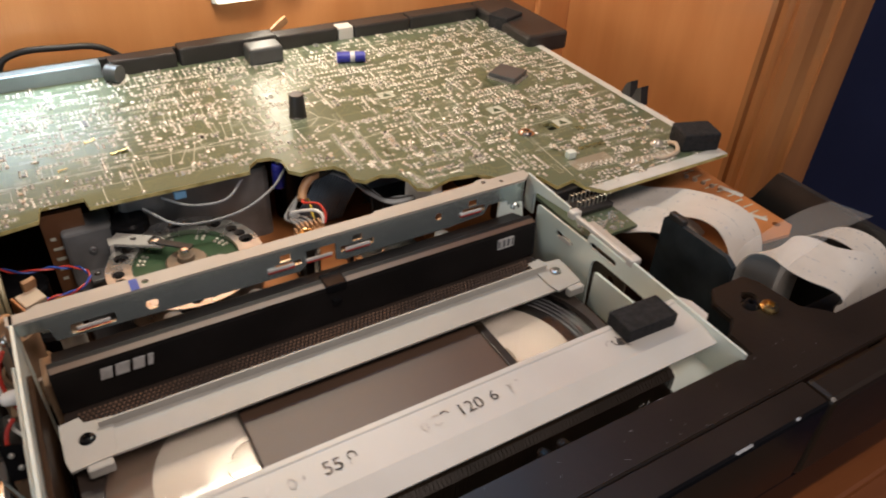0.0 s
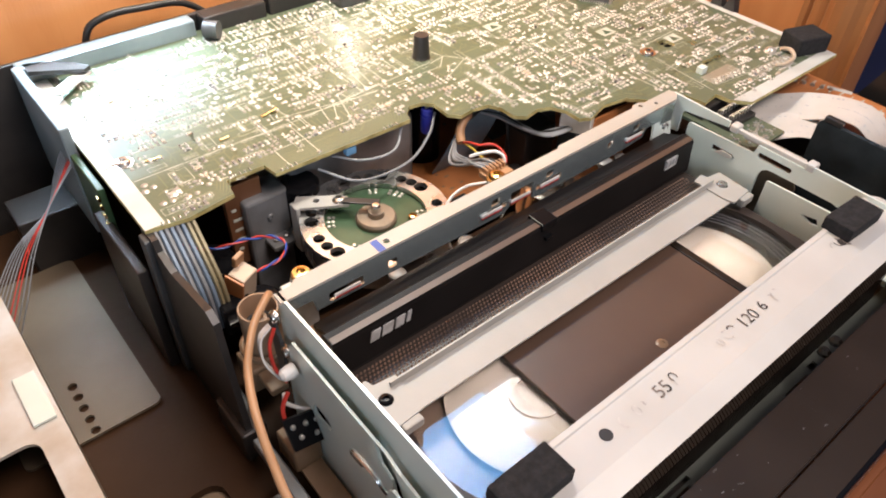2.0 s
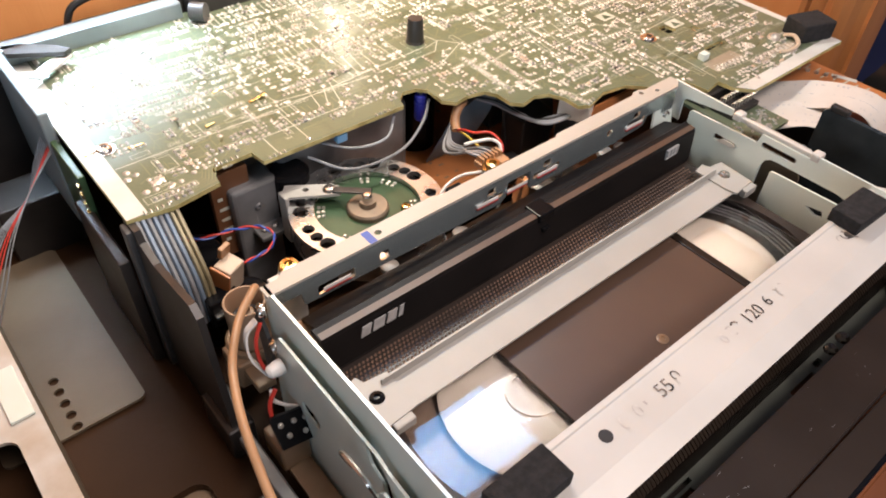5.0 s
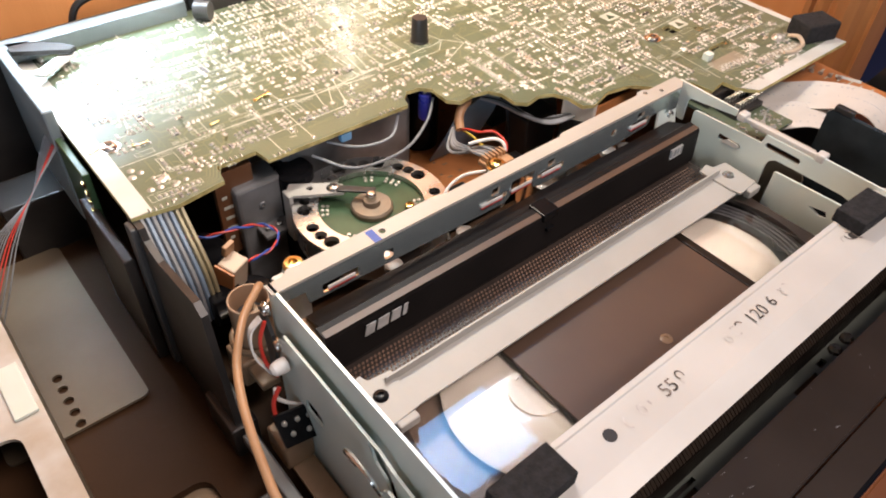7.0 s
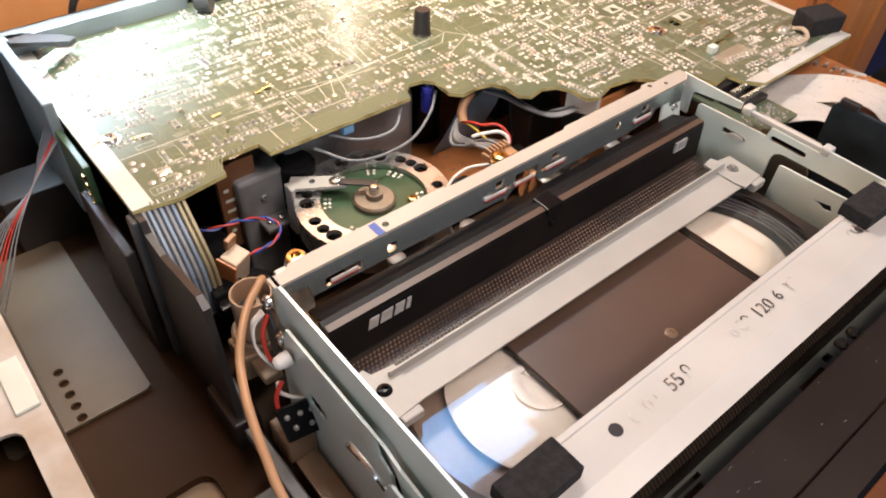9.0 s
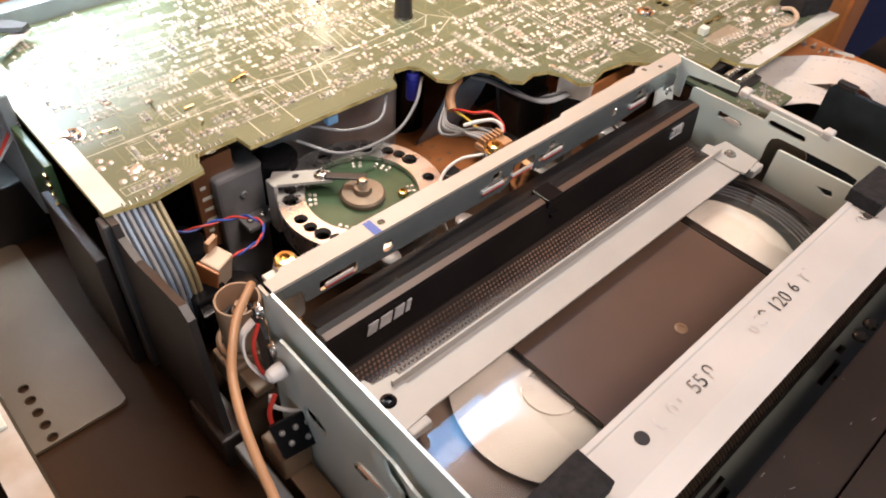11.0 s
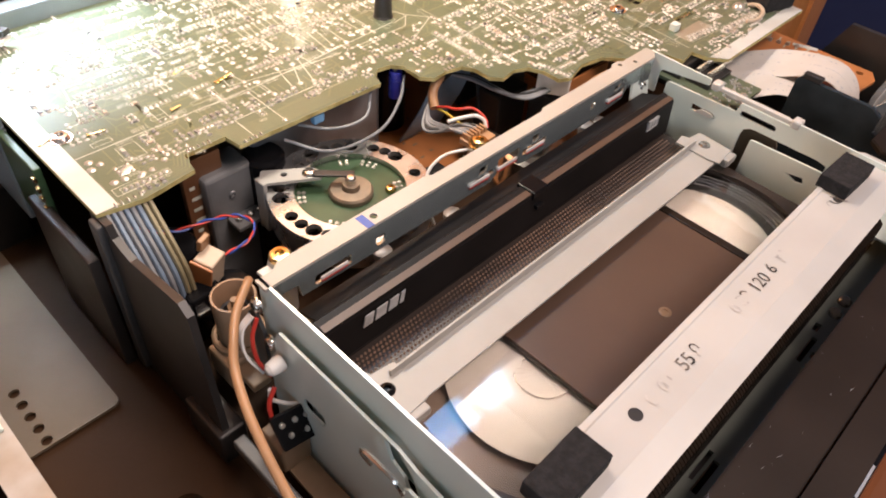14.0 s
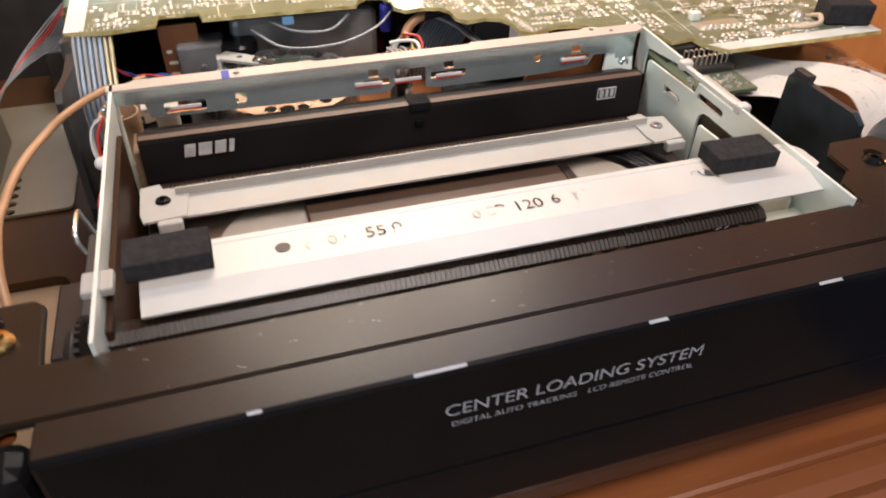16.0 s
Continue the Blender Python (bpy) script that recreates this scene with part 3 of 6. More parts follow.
# left wall, inner and outer sheets
part("left_wall", plate(B(), [(1, 88), (-122, 88), (-122, 20), (1, 20)], [rect(-95, -60, 30, 60, 3)], 1.0, in_x(-100.0)), ZINC, car, "pale zinc side wall")
outer = [(-5, 20), (-5, 60), (-8, 66), (-9, 74), (-11, 77.3), (-60, 76.5), (-63, 75.5), (-67, 74), (-84, 72), (-86, 64), (-92, 60), (-92, 20)]
part("left_outer_plate", plate(B(), outer, [[(-63, 66), (-58, 68.5), (-55, 75), (-60, 76.0), (-66, 70), (-70, 60), (-66, 58)], rect(-30, -20, 50, 56, 2)], 0.9, in_x(-103.0)), ZINC, car, "green-grey outer side plate with a cut-out")
part("left_front_plate", plate(B(), [(-64, 30), (-65, 66), (-67, 68.5), (-100, 66), (-104, 60), (-104, 22)], [], 0.9, in_x(-105.6)), ZINC, car)
part("inner_guide", box(B(), -98.9, -97.2, -112, -21, 44, 81, 0.4), BASE_BROWN, car, "dark inner guide along the side wall")
part("wall_post", box(B(), -103.6, -96.2, -102.6, -95.0, 83.4, 86.0, 0.6), PRESS, car, "bent white tab hooked over the side wall")
bm = tube(B(), [(-106.6, -54, 66), (-109, -53.5, 74), (-109.4, -55, 77), (-109.4, -64, 77.4), (-109.2, -67, 75.5), (-108, -67.5, 71)], 0.7, 6)
part("spring_hook", bm, STEEL, car, "bright wire spring hook", True)
bm = lathe(B(), [(0, 0), (15, 0), (15.5, 1), (14, 2), (13, 3.5), (6, 3.5), (6, 2.5), (0, 2.5)], (-111.5, -92, 48), (-1, 0, 0), 36)
part("pulley", bm, BLACK, car, "black plastic gear wheel", True)
bm = B()
for k in range(36):
    a = 2 * math.pi * k / 36
    box(bm, -0.5, 0.5, 15.0, 16.6, -1.5, 0, 0, pose(-111.6, -92, 48, 0, -90, 0) @ pose(0, 0, 0, 0, 0, math.degrees(a)))
part("gear_teeth", bm, BLACK, car)
part("pulley_pin", lathe(B(), [(0, 0), (2.6, 0), (2.6, 5), (2.0, 6), (0, 6)], (-112, -92, 48), (-1, 0, 0), 16), BRASS, car, "brass pin", True)
# right wall
part("right_wall", plate(B(), [(-11, 40), (-11, 78.0), (-12, 78.9), (-43.5, 79.9), (-44.5, 84.4), (-66, 84.4), (-69, 86.8), (-122, 86.4), (-122, 40)],
     [[(-25, 71.9), (-35, 72.0), (-36.4, 73.2), (-35, 74.4), (-25, 74.6)], rect(-61, -45.5, 78.9, 81.6, 1.3), [(-48.3, 45), (-48.4, 71.5), (-49.2, 74.2), (-51.5, 75.8), (-54, 76.1), (-80, 76.4), (-84, 75.6), (-84, 45)]], 1.0, in_x(101.0)), ZINC, car, "pale green-grey zinc side wall with slots")
part("right_return", plate(B(), [(1, 70), (1, 87.4), (-28.6, 87.0), (-28.6, 84.2), (-7, 81.6), (-5.5, 80), (-5.5, 70)], [], 1.0, in_x(102.9)), ZINC, car, "pale zinc return of the rear rail")
part("right_step_plate", plate(B(), [(-54, 56), (-54.3, 73.0), (-55, 73.5), (-82, 74.4), (-104, 74.6), (-104, 56)], [[(-72, 67.4), (-79.0, 68.6), (-80.2, 66.0), (-77, 65.4)]], 1.0, in_x(97.6)), ZINC, car, "pale zinc front side plate")
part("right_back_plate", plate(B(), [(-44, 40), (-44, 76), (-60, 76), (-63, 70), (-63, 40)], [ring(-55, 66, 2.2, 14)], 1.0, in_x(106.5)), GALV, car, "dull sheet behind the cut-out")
part("right_slot_lip", plate(B(), [(-27, 72.0), (-34.6, 72.2), (-35.6, 73.2), (-34.6, 74.1), (-30, 74.2)], [], 0.6, in_x(100.3)), ZINC_WHITE, car)
part("slide_bar", box(B(), 101.6, 103.6, -67, -31, 84.5, 86.4, 0.4), ZINC_WHITE, car, "bright sliding bar on the side wall")
for y in (-32, -67):
    part("slide_tab", box(B(), 100.6, 105.4, y - 2, y + 2, 84.0, 87.6, 0.9), ZINC_WHITE, car, "bent sheet metal tab")
part("right_bridge", box(B(), 105, 110.5, -62, -36, 81.5, 82.7, 0.3), FLANGE, car, "tan strip beside the slide bar")
part("front_sheet", box(B(), 82, 104, -121, -104, 70, 71, 0.2), ZINC, car, "pale sheet at the wall's foot")
# bar across the cassette
bm = B()
secs = [(-36.4, 68.3), (-37.1, 68.3), (-37.3, 65.4), (-48.9, 65.2), (-48.9, 64.4), (-36.4, 64.4)]
plate(bm, secs, [], 172, in_x(-84))
part("pressure_bar", bm, PRESS, car, "pale zinc pressure bar with a raised lip")
for sx, x0, x1 in ((-88.0, -95, -80), (90.5, 83, 97)):
    ear = part("bar_bracket", plate(B(), [(x0, -31), (x0 + 6, -30), (x0 + 7, -33), (x1, -34), (x1, -36.2), (x1 - 1, -49.5), (x0 + 1, -50.5), (x0, -46)], [ring(sx, -40, 2.1, 14)], 0.8, in_z(65.3)), PRESS, car, "zinc end bracket")
    part("screw", screw_head(B(), (sx, -40, 65.2), 2.5, (0, 0, 1), 1.8), STEEL if sx > 0 else BLACK_GLOSS, ear, "dark screw in the bracket", True)
    part("clip", box(B(), sx - 2, sx + 5.5, -52.5, -49.5, 62, 65.8, 0.6), PRESS, ear, "bent end clip")
# bar over the cassette's front
bm = B()
prof = [(-89.5, 85.3), (-90.1, 84.9), (-90.1, 84.0), (-104, 83.7), (-111.2, 82.0), (-111.4, 82.8), (-104.2, 84.7), (-91.6, 84.9), (-91.2, 85.3)]
plate(bm, prof, [], 194.5, in_x(-90.5))
fb = part("front_bar", bm, ZINC_WHITE, car, "pale sheet metal bar with stamped ink numbers")
part("bar_hole", cyl(B(), (-55.8, -97.3, 84.85), (-55.8, -97.3, 84.95), 2.0, 2.0, 20), BLACK, fb, "dark round hole")
part("bar_hole", cyl(B(), (70.5, -97.3, 84.85), (70.5, -97.3, 84.95), 1.6, 1.6, 20), BLACK, fb, "dark round hole")
part("bar_end", plate(B(), [(96, -89.5), (104.5, -89.5), (107, -93), (107, -101), (104, -103)], [], 0.8, in_z(83.9)), ZINC_WHITE, car)
fx = (1, 0, 0)
fy = (0, 1, 0)
part("stamp", text_mesh("55", 6.0, (-31.5, -97.5, 85.0), fx, fy), BLACK_INK, fb, "black stamped digits")
part("stamp", text_mesh("120", 6.0, (12.0, -97.3, 85.0), fx, fy), BLACK_INK, fb, "black stamped digits")
part("stamp", text_mesh("6", 5.6, (20.4, -97.0, 85.0), fx, fy), BLACK_INK, fb, "half-worn stamped digit")
part("stamp", text_mesh("0", 5.2, (-3.4, -97.6, 85.0), fx, fy), FAINT_INK, fb, "faint stamped digit")
part("stamp", text_mesh("0", 5.2, (-43.0, -97.6, 85.0), fx, fy), FAINT_INK, fb, "faint stamped digit")


def ink_arc(cx, cy, r, a0, a1, w, material):
    """A worn piece of a stamped stroke."""
    bm = B()
    ring_pts = [(math.cos(radians(a0 + (a1 - a0) * k / 8)), math.sin(radians(a0 + (a1 - a0) * k / 8))) for k in range(9)]
    lo = [bm.verts.new((cx + r * u * 0.8, cy + r * v, 85.03)) for u, v in ring_pts]
    hi = [bm.verts.new((cx + (r + w) * u * 0.8, cy + (r + w) * v, 85.03)) for u, v in ring_pts]
    for k in range(8):
        bm.faces.new((lo[k], hi[k], hi[k + 1], lo[k + 1]))
    part("ink_smudge", bm, material, fb, "worn piece of a stamped mark")


for cx, cy, r, a0, a1, w, material in ((-25.6, -96.6, 1.2, -40, 230, 0.5, BLACK_INK), (-25.8, -98.9, 1.0, 100, 200, 0.5, FAINT_INK), (1.0, -97.4, 1.8, 60, 120, 0.5, FAINT_INK), (1.2, -97.0, 1.5, 200, 300, 0.6, FAINT_INK),
                                       (3.8, -97.0, 1.5, 20, 140, 0.6, BLACK_INK), (25.6, -97.0, 1.4, -60, 80, 0.5, FAINT_INK), (28.0, -97.6, 1.8, 100, 220, 0.5, FAINT_INK), (29.4, -96.6, 1.4, 20, 90, 0.5, FAINT_INK),
                                       (-48.4, -97.8, 1.7, 90, 250, 0.5, FAINT_INK), (-38.6, -97.2, 0.9, 150, 210, 0.8, FAINT_INK), (66.2, -97.2, 1.6, 60, 170, 0.6, FAINT_INK), (69.0, -96.4, 1.6, 150, 420, 0.6, BLACK_INK),
                                       (72.8, -97.8, 1.9, 30, 250, 0.6, BLACK_INK), (74.2, -94.8, 1.6, 190, 330, 0.8, BLACK_INK)):
    ink_arc(cx, cy, r, a0, a1, w, material)


def foam_pad(loc, turn):
    bm = box(B(), -10.3, 10.3, -5.5, 5.5, 0, 5.4, 0.4, pose(*loc, 0, 0, turn))
    ob = solo("foam_pad", bm, FOAM, "black foam block stuck on the pale metal bar", "foam pad", "foam pads on the front bar")
    return ob


foam_pad((-83.2, -95.6, 84.9), 0.8)
foam_pad((82.0, -94.0, 84.9), -2.0)

# ---- the cassette ----


def window_shape(cx, edge, side):
    """A window with a straight inner edge and a round outer one."""
    pts = [(cx + side * 43.6 * math.cos(a), -64 + 43.6 * math.sin(a)) for a in (radians(-62 + 92.4 * k / 20) for k in range(21))]
    return [(edge, -102.5), *pts, (cx + side * 36.5, -41.6), (edge, -41.6)]


cas = thing("video_cassette", (0, -65, 35), "black video cassette with clear reel windows, flap raised", "video cassette")
bm = plate(B(), rect(-93.5, 93.5, -116, -20, 2), [window_shape(-44.5, -44.2, -1), window_shape(46.0, 47.6, 1)], 1.6, in_z(58.2))
shell = part("shell_top", bm, CASSETTE, cas)
part("shell_body", plate(B(), rect(-93.5, 93.5, -116, -20, 2), [rect(-90, 90, -112, -24)], 19, in_z(38.8)), CASSETTE, cas)
part("shell_floor", box(B(), -93, 93, -115.5, -20.5, 36.5, 38.6), CASSETTE, cas)
part("label_panel", box(B(), -44.0, 47.0, -100, -46.5, 59.8, 60.4, 0.25), LABEL, cas, "plain matt brown-black centre panel")
part("panel_edge", box(B(), 47.0, 50.6, -100, -46.5, 59.8, 60.9, 0.35), BLACK_RUB, cas, "dark grey raised strip")
part("panel_screw", screw_head(B(), (3.2, -77.3, 60.3), 2.2, (0, 0, 1), 0.5), TAN, cas, "small recessed screw", True)
for cx, wind in ((-44.5, 26.0), (46.0, 30.0)):
    rl = part("reel", lathe(B(), [(0, 0), (7.5, 0), (7.5, 1.0), (9.2, 1.0), (9.2, 0.2), (30.2, 0.2), (30.8, -0.2), (30.2, -0.6), (0, -0.6)], (cx, -64, 56.6), (0, 0, 1), 72), REEL, cas, "pale translucent tape reel flange", True)
    bm = B()
    for k in range(26):
        a = math.pi * 2 * k / 26
        box(bm, 5.2, 9.0, -0.16, 0.16, 57.6, 57.75, 0, Matrix.Translation((cx, -64, 0)) @ pose(0, 0, 0, 0, 0, math.degrees(a)))
    part("hub_ribs", bm, REEL, rl)
    part("tape_pack", cyl(B(), (cx, -64, 41), (cx, -64, 55.9), wind, wind, 60), TAPE, rl, "dark wound tape", True)
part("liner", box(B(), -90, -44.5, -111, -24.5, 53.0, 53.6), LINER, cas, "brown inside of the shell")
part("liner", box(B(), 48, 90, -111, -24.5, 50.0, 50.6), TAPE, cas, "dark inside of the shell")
bm = B()
for k in range(4):
    r = 36.6 + 1.7 * k
    lathe(bm, [(r, 0), (r + 0.35, 0.5), (r + 0.7, 0)], (46, -64, 55.6 + 0.3 * k), (0, 0, 1), 64)
bmesh.ops.delete(bm, geom=[v for v in bm.verts if v.co.x < 62 or v.co.x > 89 or v.co.y > -40], context="VERTS")
part("moulded_arcs", bm, ARC, cas, "curved clear ridges beside the reel")
for x0, x1 in ((-89.5, -44.0), (47.5, 89.5)):
    win = part("window", box(B(), x0 + 1.5 if x0 < 0 else x0, x1 if x0 < 0 else x1 - 1.5, -102, -41.4, 58.0, 58.6), CLEAR, cas, "clear plastic reel window")
    win.visible_shadow = False
# grip ribs behind the bar
bm = B()
for k in range(112):
    x = -89 + k * 1.6
    for j in range(8):
        y = -22.6 - j * 1.6
        c = Vector((x + (0.8 if j % 2 else 0), y, 0))
        v = [bm.verts.new(c + Vector(d)) for d in ((-0.68, -0.2, 59.8), (-0.15, -0.68, 59.8), (0.68, 0.2, 59.8), (0.15, 0.68, 59.8), (-0.25, 0.15, 60.35), (0.25, -0.15, 60.35))]
        for q in ((0, 1, 5, 4), (1, 2, 5), (2, 3, 4, 5), (3, 0, 4)):
            bm.faces.new([v[i] for i in q])
tagged(part("grip_ribs", bm, GRIP, cas, "fine diamond grip pattern"), kind="stuff")
# the raised flap
flap_prof = [(-20.6, 60.2), (-20.8, 61.5), (-19.8, 75.6), (-19.2, 76.8), (-14.6, 77.4), (-13.8, 76.8), (-13.8, 74.6), (-17.4, 74.2), (-18.0, 60.2)]
flap = part("flap", plate(B(), flap_prof, [], 187.5, in_x(-93.6)), FLAP_BLACK, cas, "black flap standing raised")
# brown strips paint the light caught by the black flap's top edge
bm = B()
plate(bm, [(-19.5, 76.95), (-17.0, 77.3), (-17.0, 77.43), (-19.5, 77.1)], [], 92, in_x(-93.2))
plate(bm, [(-19.5, 76.95), (-17.0, 77.3), (-17.0, 77.43), (-19.5, 77.1)], [], 86, in_x(7.5))
part("flap_top", bm, LABEL, flap, "brown light strip painted along the flap's top edge")
part("flap_catch", box(B(), -1.0, 7.0, -20.6, -12.5, 74.5, 77.9, 0.4), BLACK_GLOSS, flap, "small black catch")
part("flap_catch", box(B(), 1.0, 4.6, -21.6, -19.6, 69.6, 71.4, 0.3), BLACK_GLOSS, flap)
part("flap_back", plate(B(), [(-13.8, 76.6), (-5.5, 73.6), (-5.0, 66), (-5.8, 66), (-6.2, 73.0), (-13.8, 75.6)], [], 184, in_x(-92)), FLAP_BLACK, flap, "dark plastic rear lip of the flap")
# maker's mark as plain bars
bm = B()
for x0, x1 in ((-79.6, -76.0), (-75.0, -70.6), (-69.6, -65.9), (-64.9, -63.2)):
    plate(bm, [(x0 - 0.4, 69.3), (x1 - 0.4, 69.3), (x1 + 0.4, 73.9), (x0 + 0.4, 73.9)], [], 0.35, in_y(-20.75))
part("maker_mark", bm, SILVER_INK, flap, "silver bars of the maker's mark")
bm = B()
for x0, x1, z0, z1 in ((74.6, 82.6, 73.5, 73.85), (74.6, 82.6, 69.2, 69.55), (74.6, 74.95, 69.2, 73.85), (82.25, 82.6, 69.2, 73.85), (75.7, 77.2, 70.1, 73.0), (78.1, 79.3, 70.1, 73.0), (80.2, 81.5, 70.1, 73.0)):
    box(bm, x0, x1, -20.75, -19.9, z0, z1)
part("format_mark", bm, SILVER_INK, flap, "small framed silver format mark")

# ---- main circuit board ----
TOP = 85.4
outline = [(-119.5, 57), (-104, 54.5), (-85.5, 57), (-84, 66), (-68, 66), (-67, 58.6), (-3, 57.5), (-1.5, 62), (3, 66), (9, 65), (12.5, 61), (12, 51), (16, 46.6), (24, 47.6), (31, 46), (34, 41),
           (34, 33), (38, 29), (46, 30.5), (52, 28), (55, 22), (55, 14), (60, 11.5), (72, 15), (84, 13), (92, 5), (103, 4), (108, -2), (110, -11.5), (120, -10), (121, -17), (127, -24), (202, -24), (202, 186), (-119.5, 186)]
board = thing("main_circuit_board", (40, 90, 83.8), "olive-green circuit board, solder side up, crowded with joints", "circuit board")
cut = [rect(-52, -44, 96, 98.5), rect(138.5, 145, 31.5, 38.5, 1), rect(151.5, 156, 25, 30, 1), rect(140, 155, 9.6, 12.2)]
bm = plate(B(), outline, cut, 1.6, in_z(TOP - 1.6))
bm.normal_update()
for f in bm.faces:
    f.material_index = 0 if abs(f.normal.z) > 0.5 else 1
part("laminate", bm, [BOARD, BOARD_EDGE], board)
part("margin", box(B(), -119.4, -112.0, 57.0, 186, TOP, TOP + 0.06), BOARD_BARE, board, "bare pale strip along the edge")
part("margin", plate(B(), [(127.5, -23.9), (201.9, -23.9), (201.9, -17.5), (122.5, -17.5)], [], 0.06, in_z(TOP)), BOARD_BARE, board, "bare pale strip along the edge")
part("margin", box(B(), 197.5, 201.9, -17.5, 186, TOP, TOP + 0.06), BOARD_BARE, board, "bare pale strip along the edge")

rng = random.Random(11)


def edge_y(x):
    """The board's front edge at x."""
    pts = outline[:33]
    best = -24.0
    for (xa, ya), (xb, yb) in zip(pts, pts[1:]):
        if xa != xb and min(xa, xb) <= x <= max(xa, xb):
            best = max(best, ya + (yb - ya) * (x - xa) / (xb - xa))
    return best


blobs, prints, tracks, parts_flat = [], [], [], []
used = set()


def free(x, y, gap=1.4):
    if not (-111 < x < 196 and y < 181 and y > max(edge_y(x), edge_y(x - 2), edge_y(x + 2)) + 1.6):
        return False
    if any(u0 - 1 < x < u1 + 1 and v0 - 1 < y < v1 + 1 for u0, u1, v0, v1 in ((-52, -44, 96, 98.5), (138, 157, 24, 44), (140, 155, 9, 13), (26, 43, 86, 104), (142, 170, 80, 108), (-46, -6, 60, 67), (118, 128, -6, 30), (84, 100, 8, 19), (126, 150, -9, 8), (44, 62, 86, 98), (122, 132, 58, 66), (80, 88, 97, 105))):
        return False
    k = (int(x // gap), int(y // gap))
    if k in used:
        return False
    used.add(k)
    return True


def blob(x, y, r, h=None):
    if free(x, y):
        blobs.append((x, y, r, h or r * rng.uniform(0.4, 0.65)))


def line(kind, x0, y0, x1, y1, w):
    kind.append((x0, y0, x1, y1, w))


def frame_box(x0, x1, y0, y1, w=0.22):
    for a in ((x0, y0, x1, y0), (x1, y0, x1, y1), (x1, y1, x0, y1), (x0, y1, x0, y0)):
        line(prints, *a, w)


# clusters of small parts, laid out in rows as on a machine-filled board


def chip_row(x, y, n, turn):
    """Surface chips side by side, each with two tinned ends."""
    for k in range(n):
        px, py = (x + k * 2.5, y) if turn else (x, y + k * 2.3)
        if not (free(px, py, 1.5) and free(px + (0 if turn else 2.0), py + (2.0 if turn else 0), 1.5)):
            continue
        ex, ey = (0, 1.15) if turn else (1.15, 0)
        parts_flat.append((px, py, 1.25 if turn else 1.5, 1.5 if turn else 1.25, rng.random()))
        for sgn in (-1, 1):
            ends.append((px + sgn * ex, py + sgn * ey, 0.72 if turn else 0.5, 0.5 if turn else 0.72))
        if rng.random() < 0.8:
            line(tracks, px + ex, py + ey, px + ex * rng.uniform(3, 9), py + ey * rng.uniform(3, 9), 0.5)
        if rng.random() < 0.6:
            line(prints, px - ex, py - ey, px + ex, py + ey, 0.5)


def pin_row(x, y, n, turn, pitch):
    for k in range(n):
        blob(x + (k * pitch if turn else 0), y + (0 if turn else k * pitch), rng.uniform(0.60, 0.78), 0.42)
    w = (n - 1) * pitch
    if rng.random() < 0.7:
        frame_box(x - 1.3, x + (w if turn else 0) + 1.3, y - 1.3, y + (0 if turn else w) + 1.3, 0.2)


def link_group(x, y, n, turn, length):
    """Parallel wire links with a joint at each end."""
    for k in range(n):
        px, py = (x, y + k * 2.0) if turn else (x + k * 2.0, y)
        qx, qy = (px + length, py) if turn else (px, py + length)
        if free(px, py, 1.5) and free(qx, qy, 1.5):
            blobs.append((px, py, 0.7, 0.4))
            blobs.append((qx, qy, 0.7, 0.4))
            line(tracks if rng.random() < 0.45 else prints, px, py, qx, qy, 0.34)


def tag_box(x, y, w, d):
    """A printed frame with short strokes, like a part number."""
    if free(x + w / 2, y + d / 2, 1.5):
        frame_box(x, x + w, y, y + d, 0.16)
        k = x + 0.7
        while k < x + w - 0.8:
            line(prints, k, y + d * 0.28, k, y + d * 0.72, 0.28)
            k += rng.choice((0.6, 0.8, 1.0))


ends = []


def jumper(xa, ya, xb, yb):
    """A straight wire link with a wide joint at each end."""
    line(prints, xa, ya, xb, yb, 0.42)
    for x, y in ((xa, ya), (xb, yb)):
        blobs.append((x, y, rng.uniform(0.85, 1.1), 0.5))
        used.add((int(x // 1.4), int(y // 1.4)))
    for k in range(9):
        used.add((int((xa + (xb - xa) * k / 8) // 1.4), int((ya + (yb - ya) * k / 8) // 1.4)))


def pin_line(xa, ya, xb, yb, n):
    """A row of connector pins inside a printed frame."""
    d = Vector((xb - xa, yb - ya, 0))
    u = d.normalized()
    v = Vector((-u.y, u.x, 0)) * 1.35
    for k in range(n):
        x, y = xa + d.x * k / (n - 1), ya + d.y * k / (n - 1)
        blobs.append((x, y, rng.uniform(0.62, 0.8), rng.uniform(0.5, 0.8)))
        for dx in (-1.4, 0, 1.4):
            for dy in (-1.4, 0, 1.4):
                used.add((int((x + dx) // 1.4), int((y + dy) // 1.4)))
    p, q = Vector((xa, ya, 0)) - u * 1.4, Vector((xb, yb, 0)) + u * 1.4
    for e, f in ((p - v, q - v), (q - v, q + v), (q + v, p + v), (p + v, p - v)):
        line(prints, e.x, e.y, f.x, f.y, 0.24)


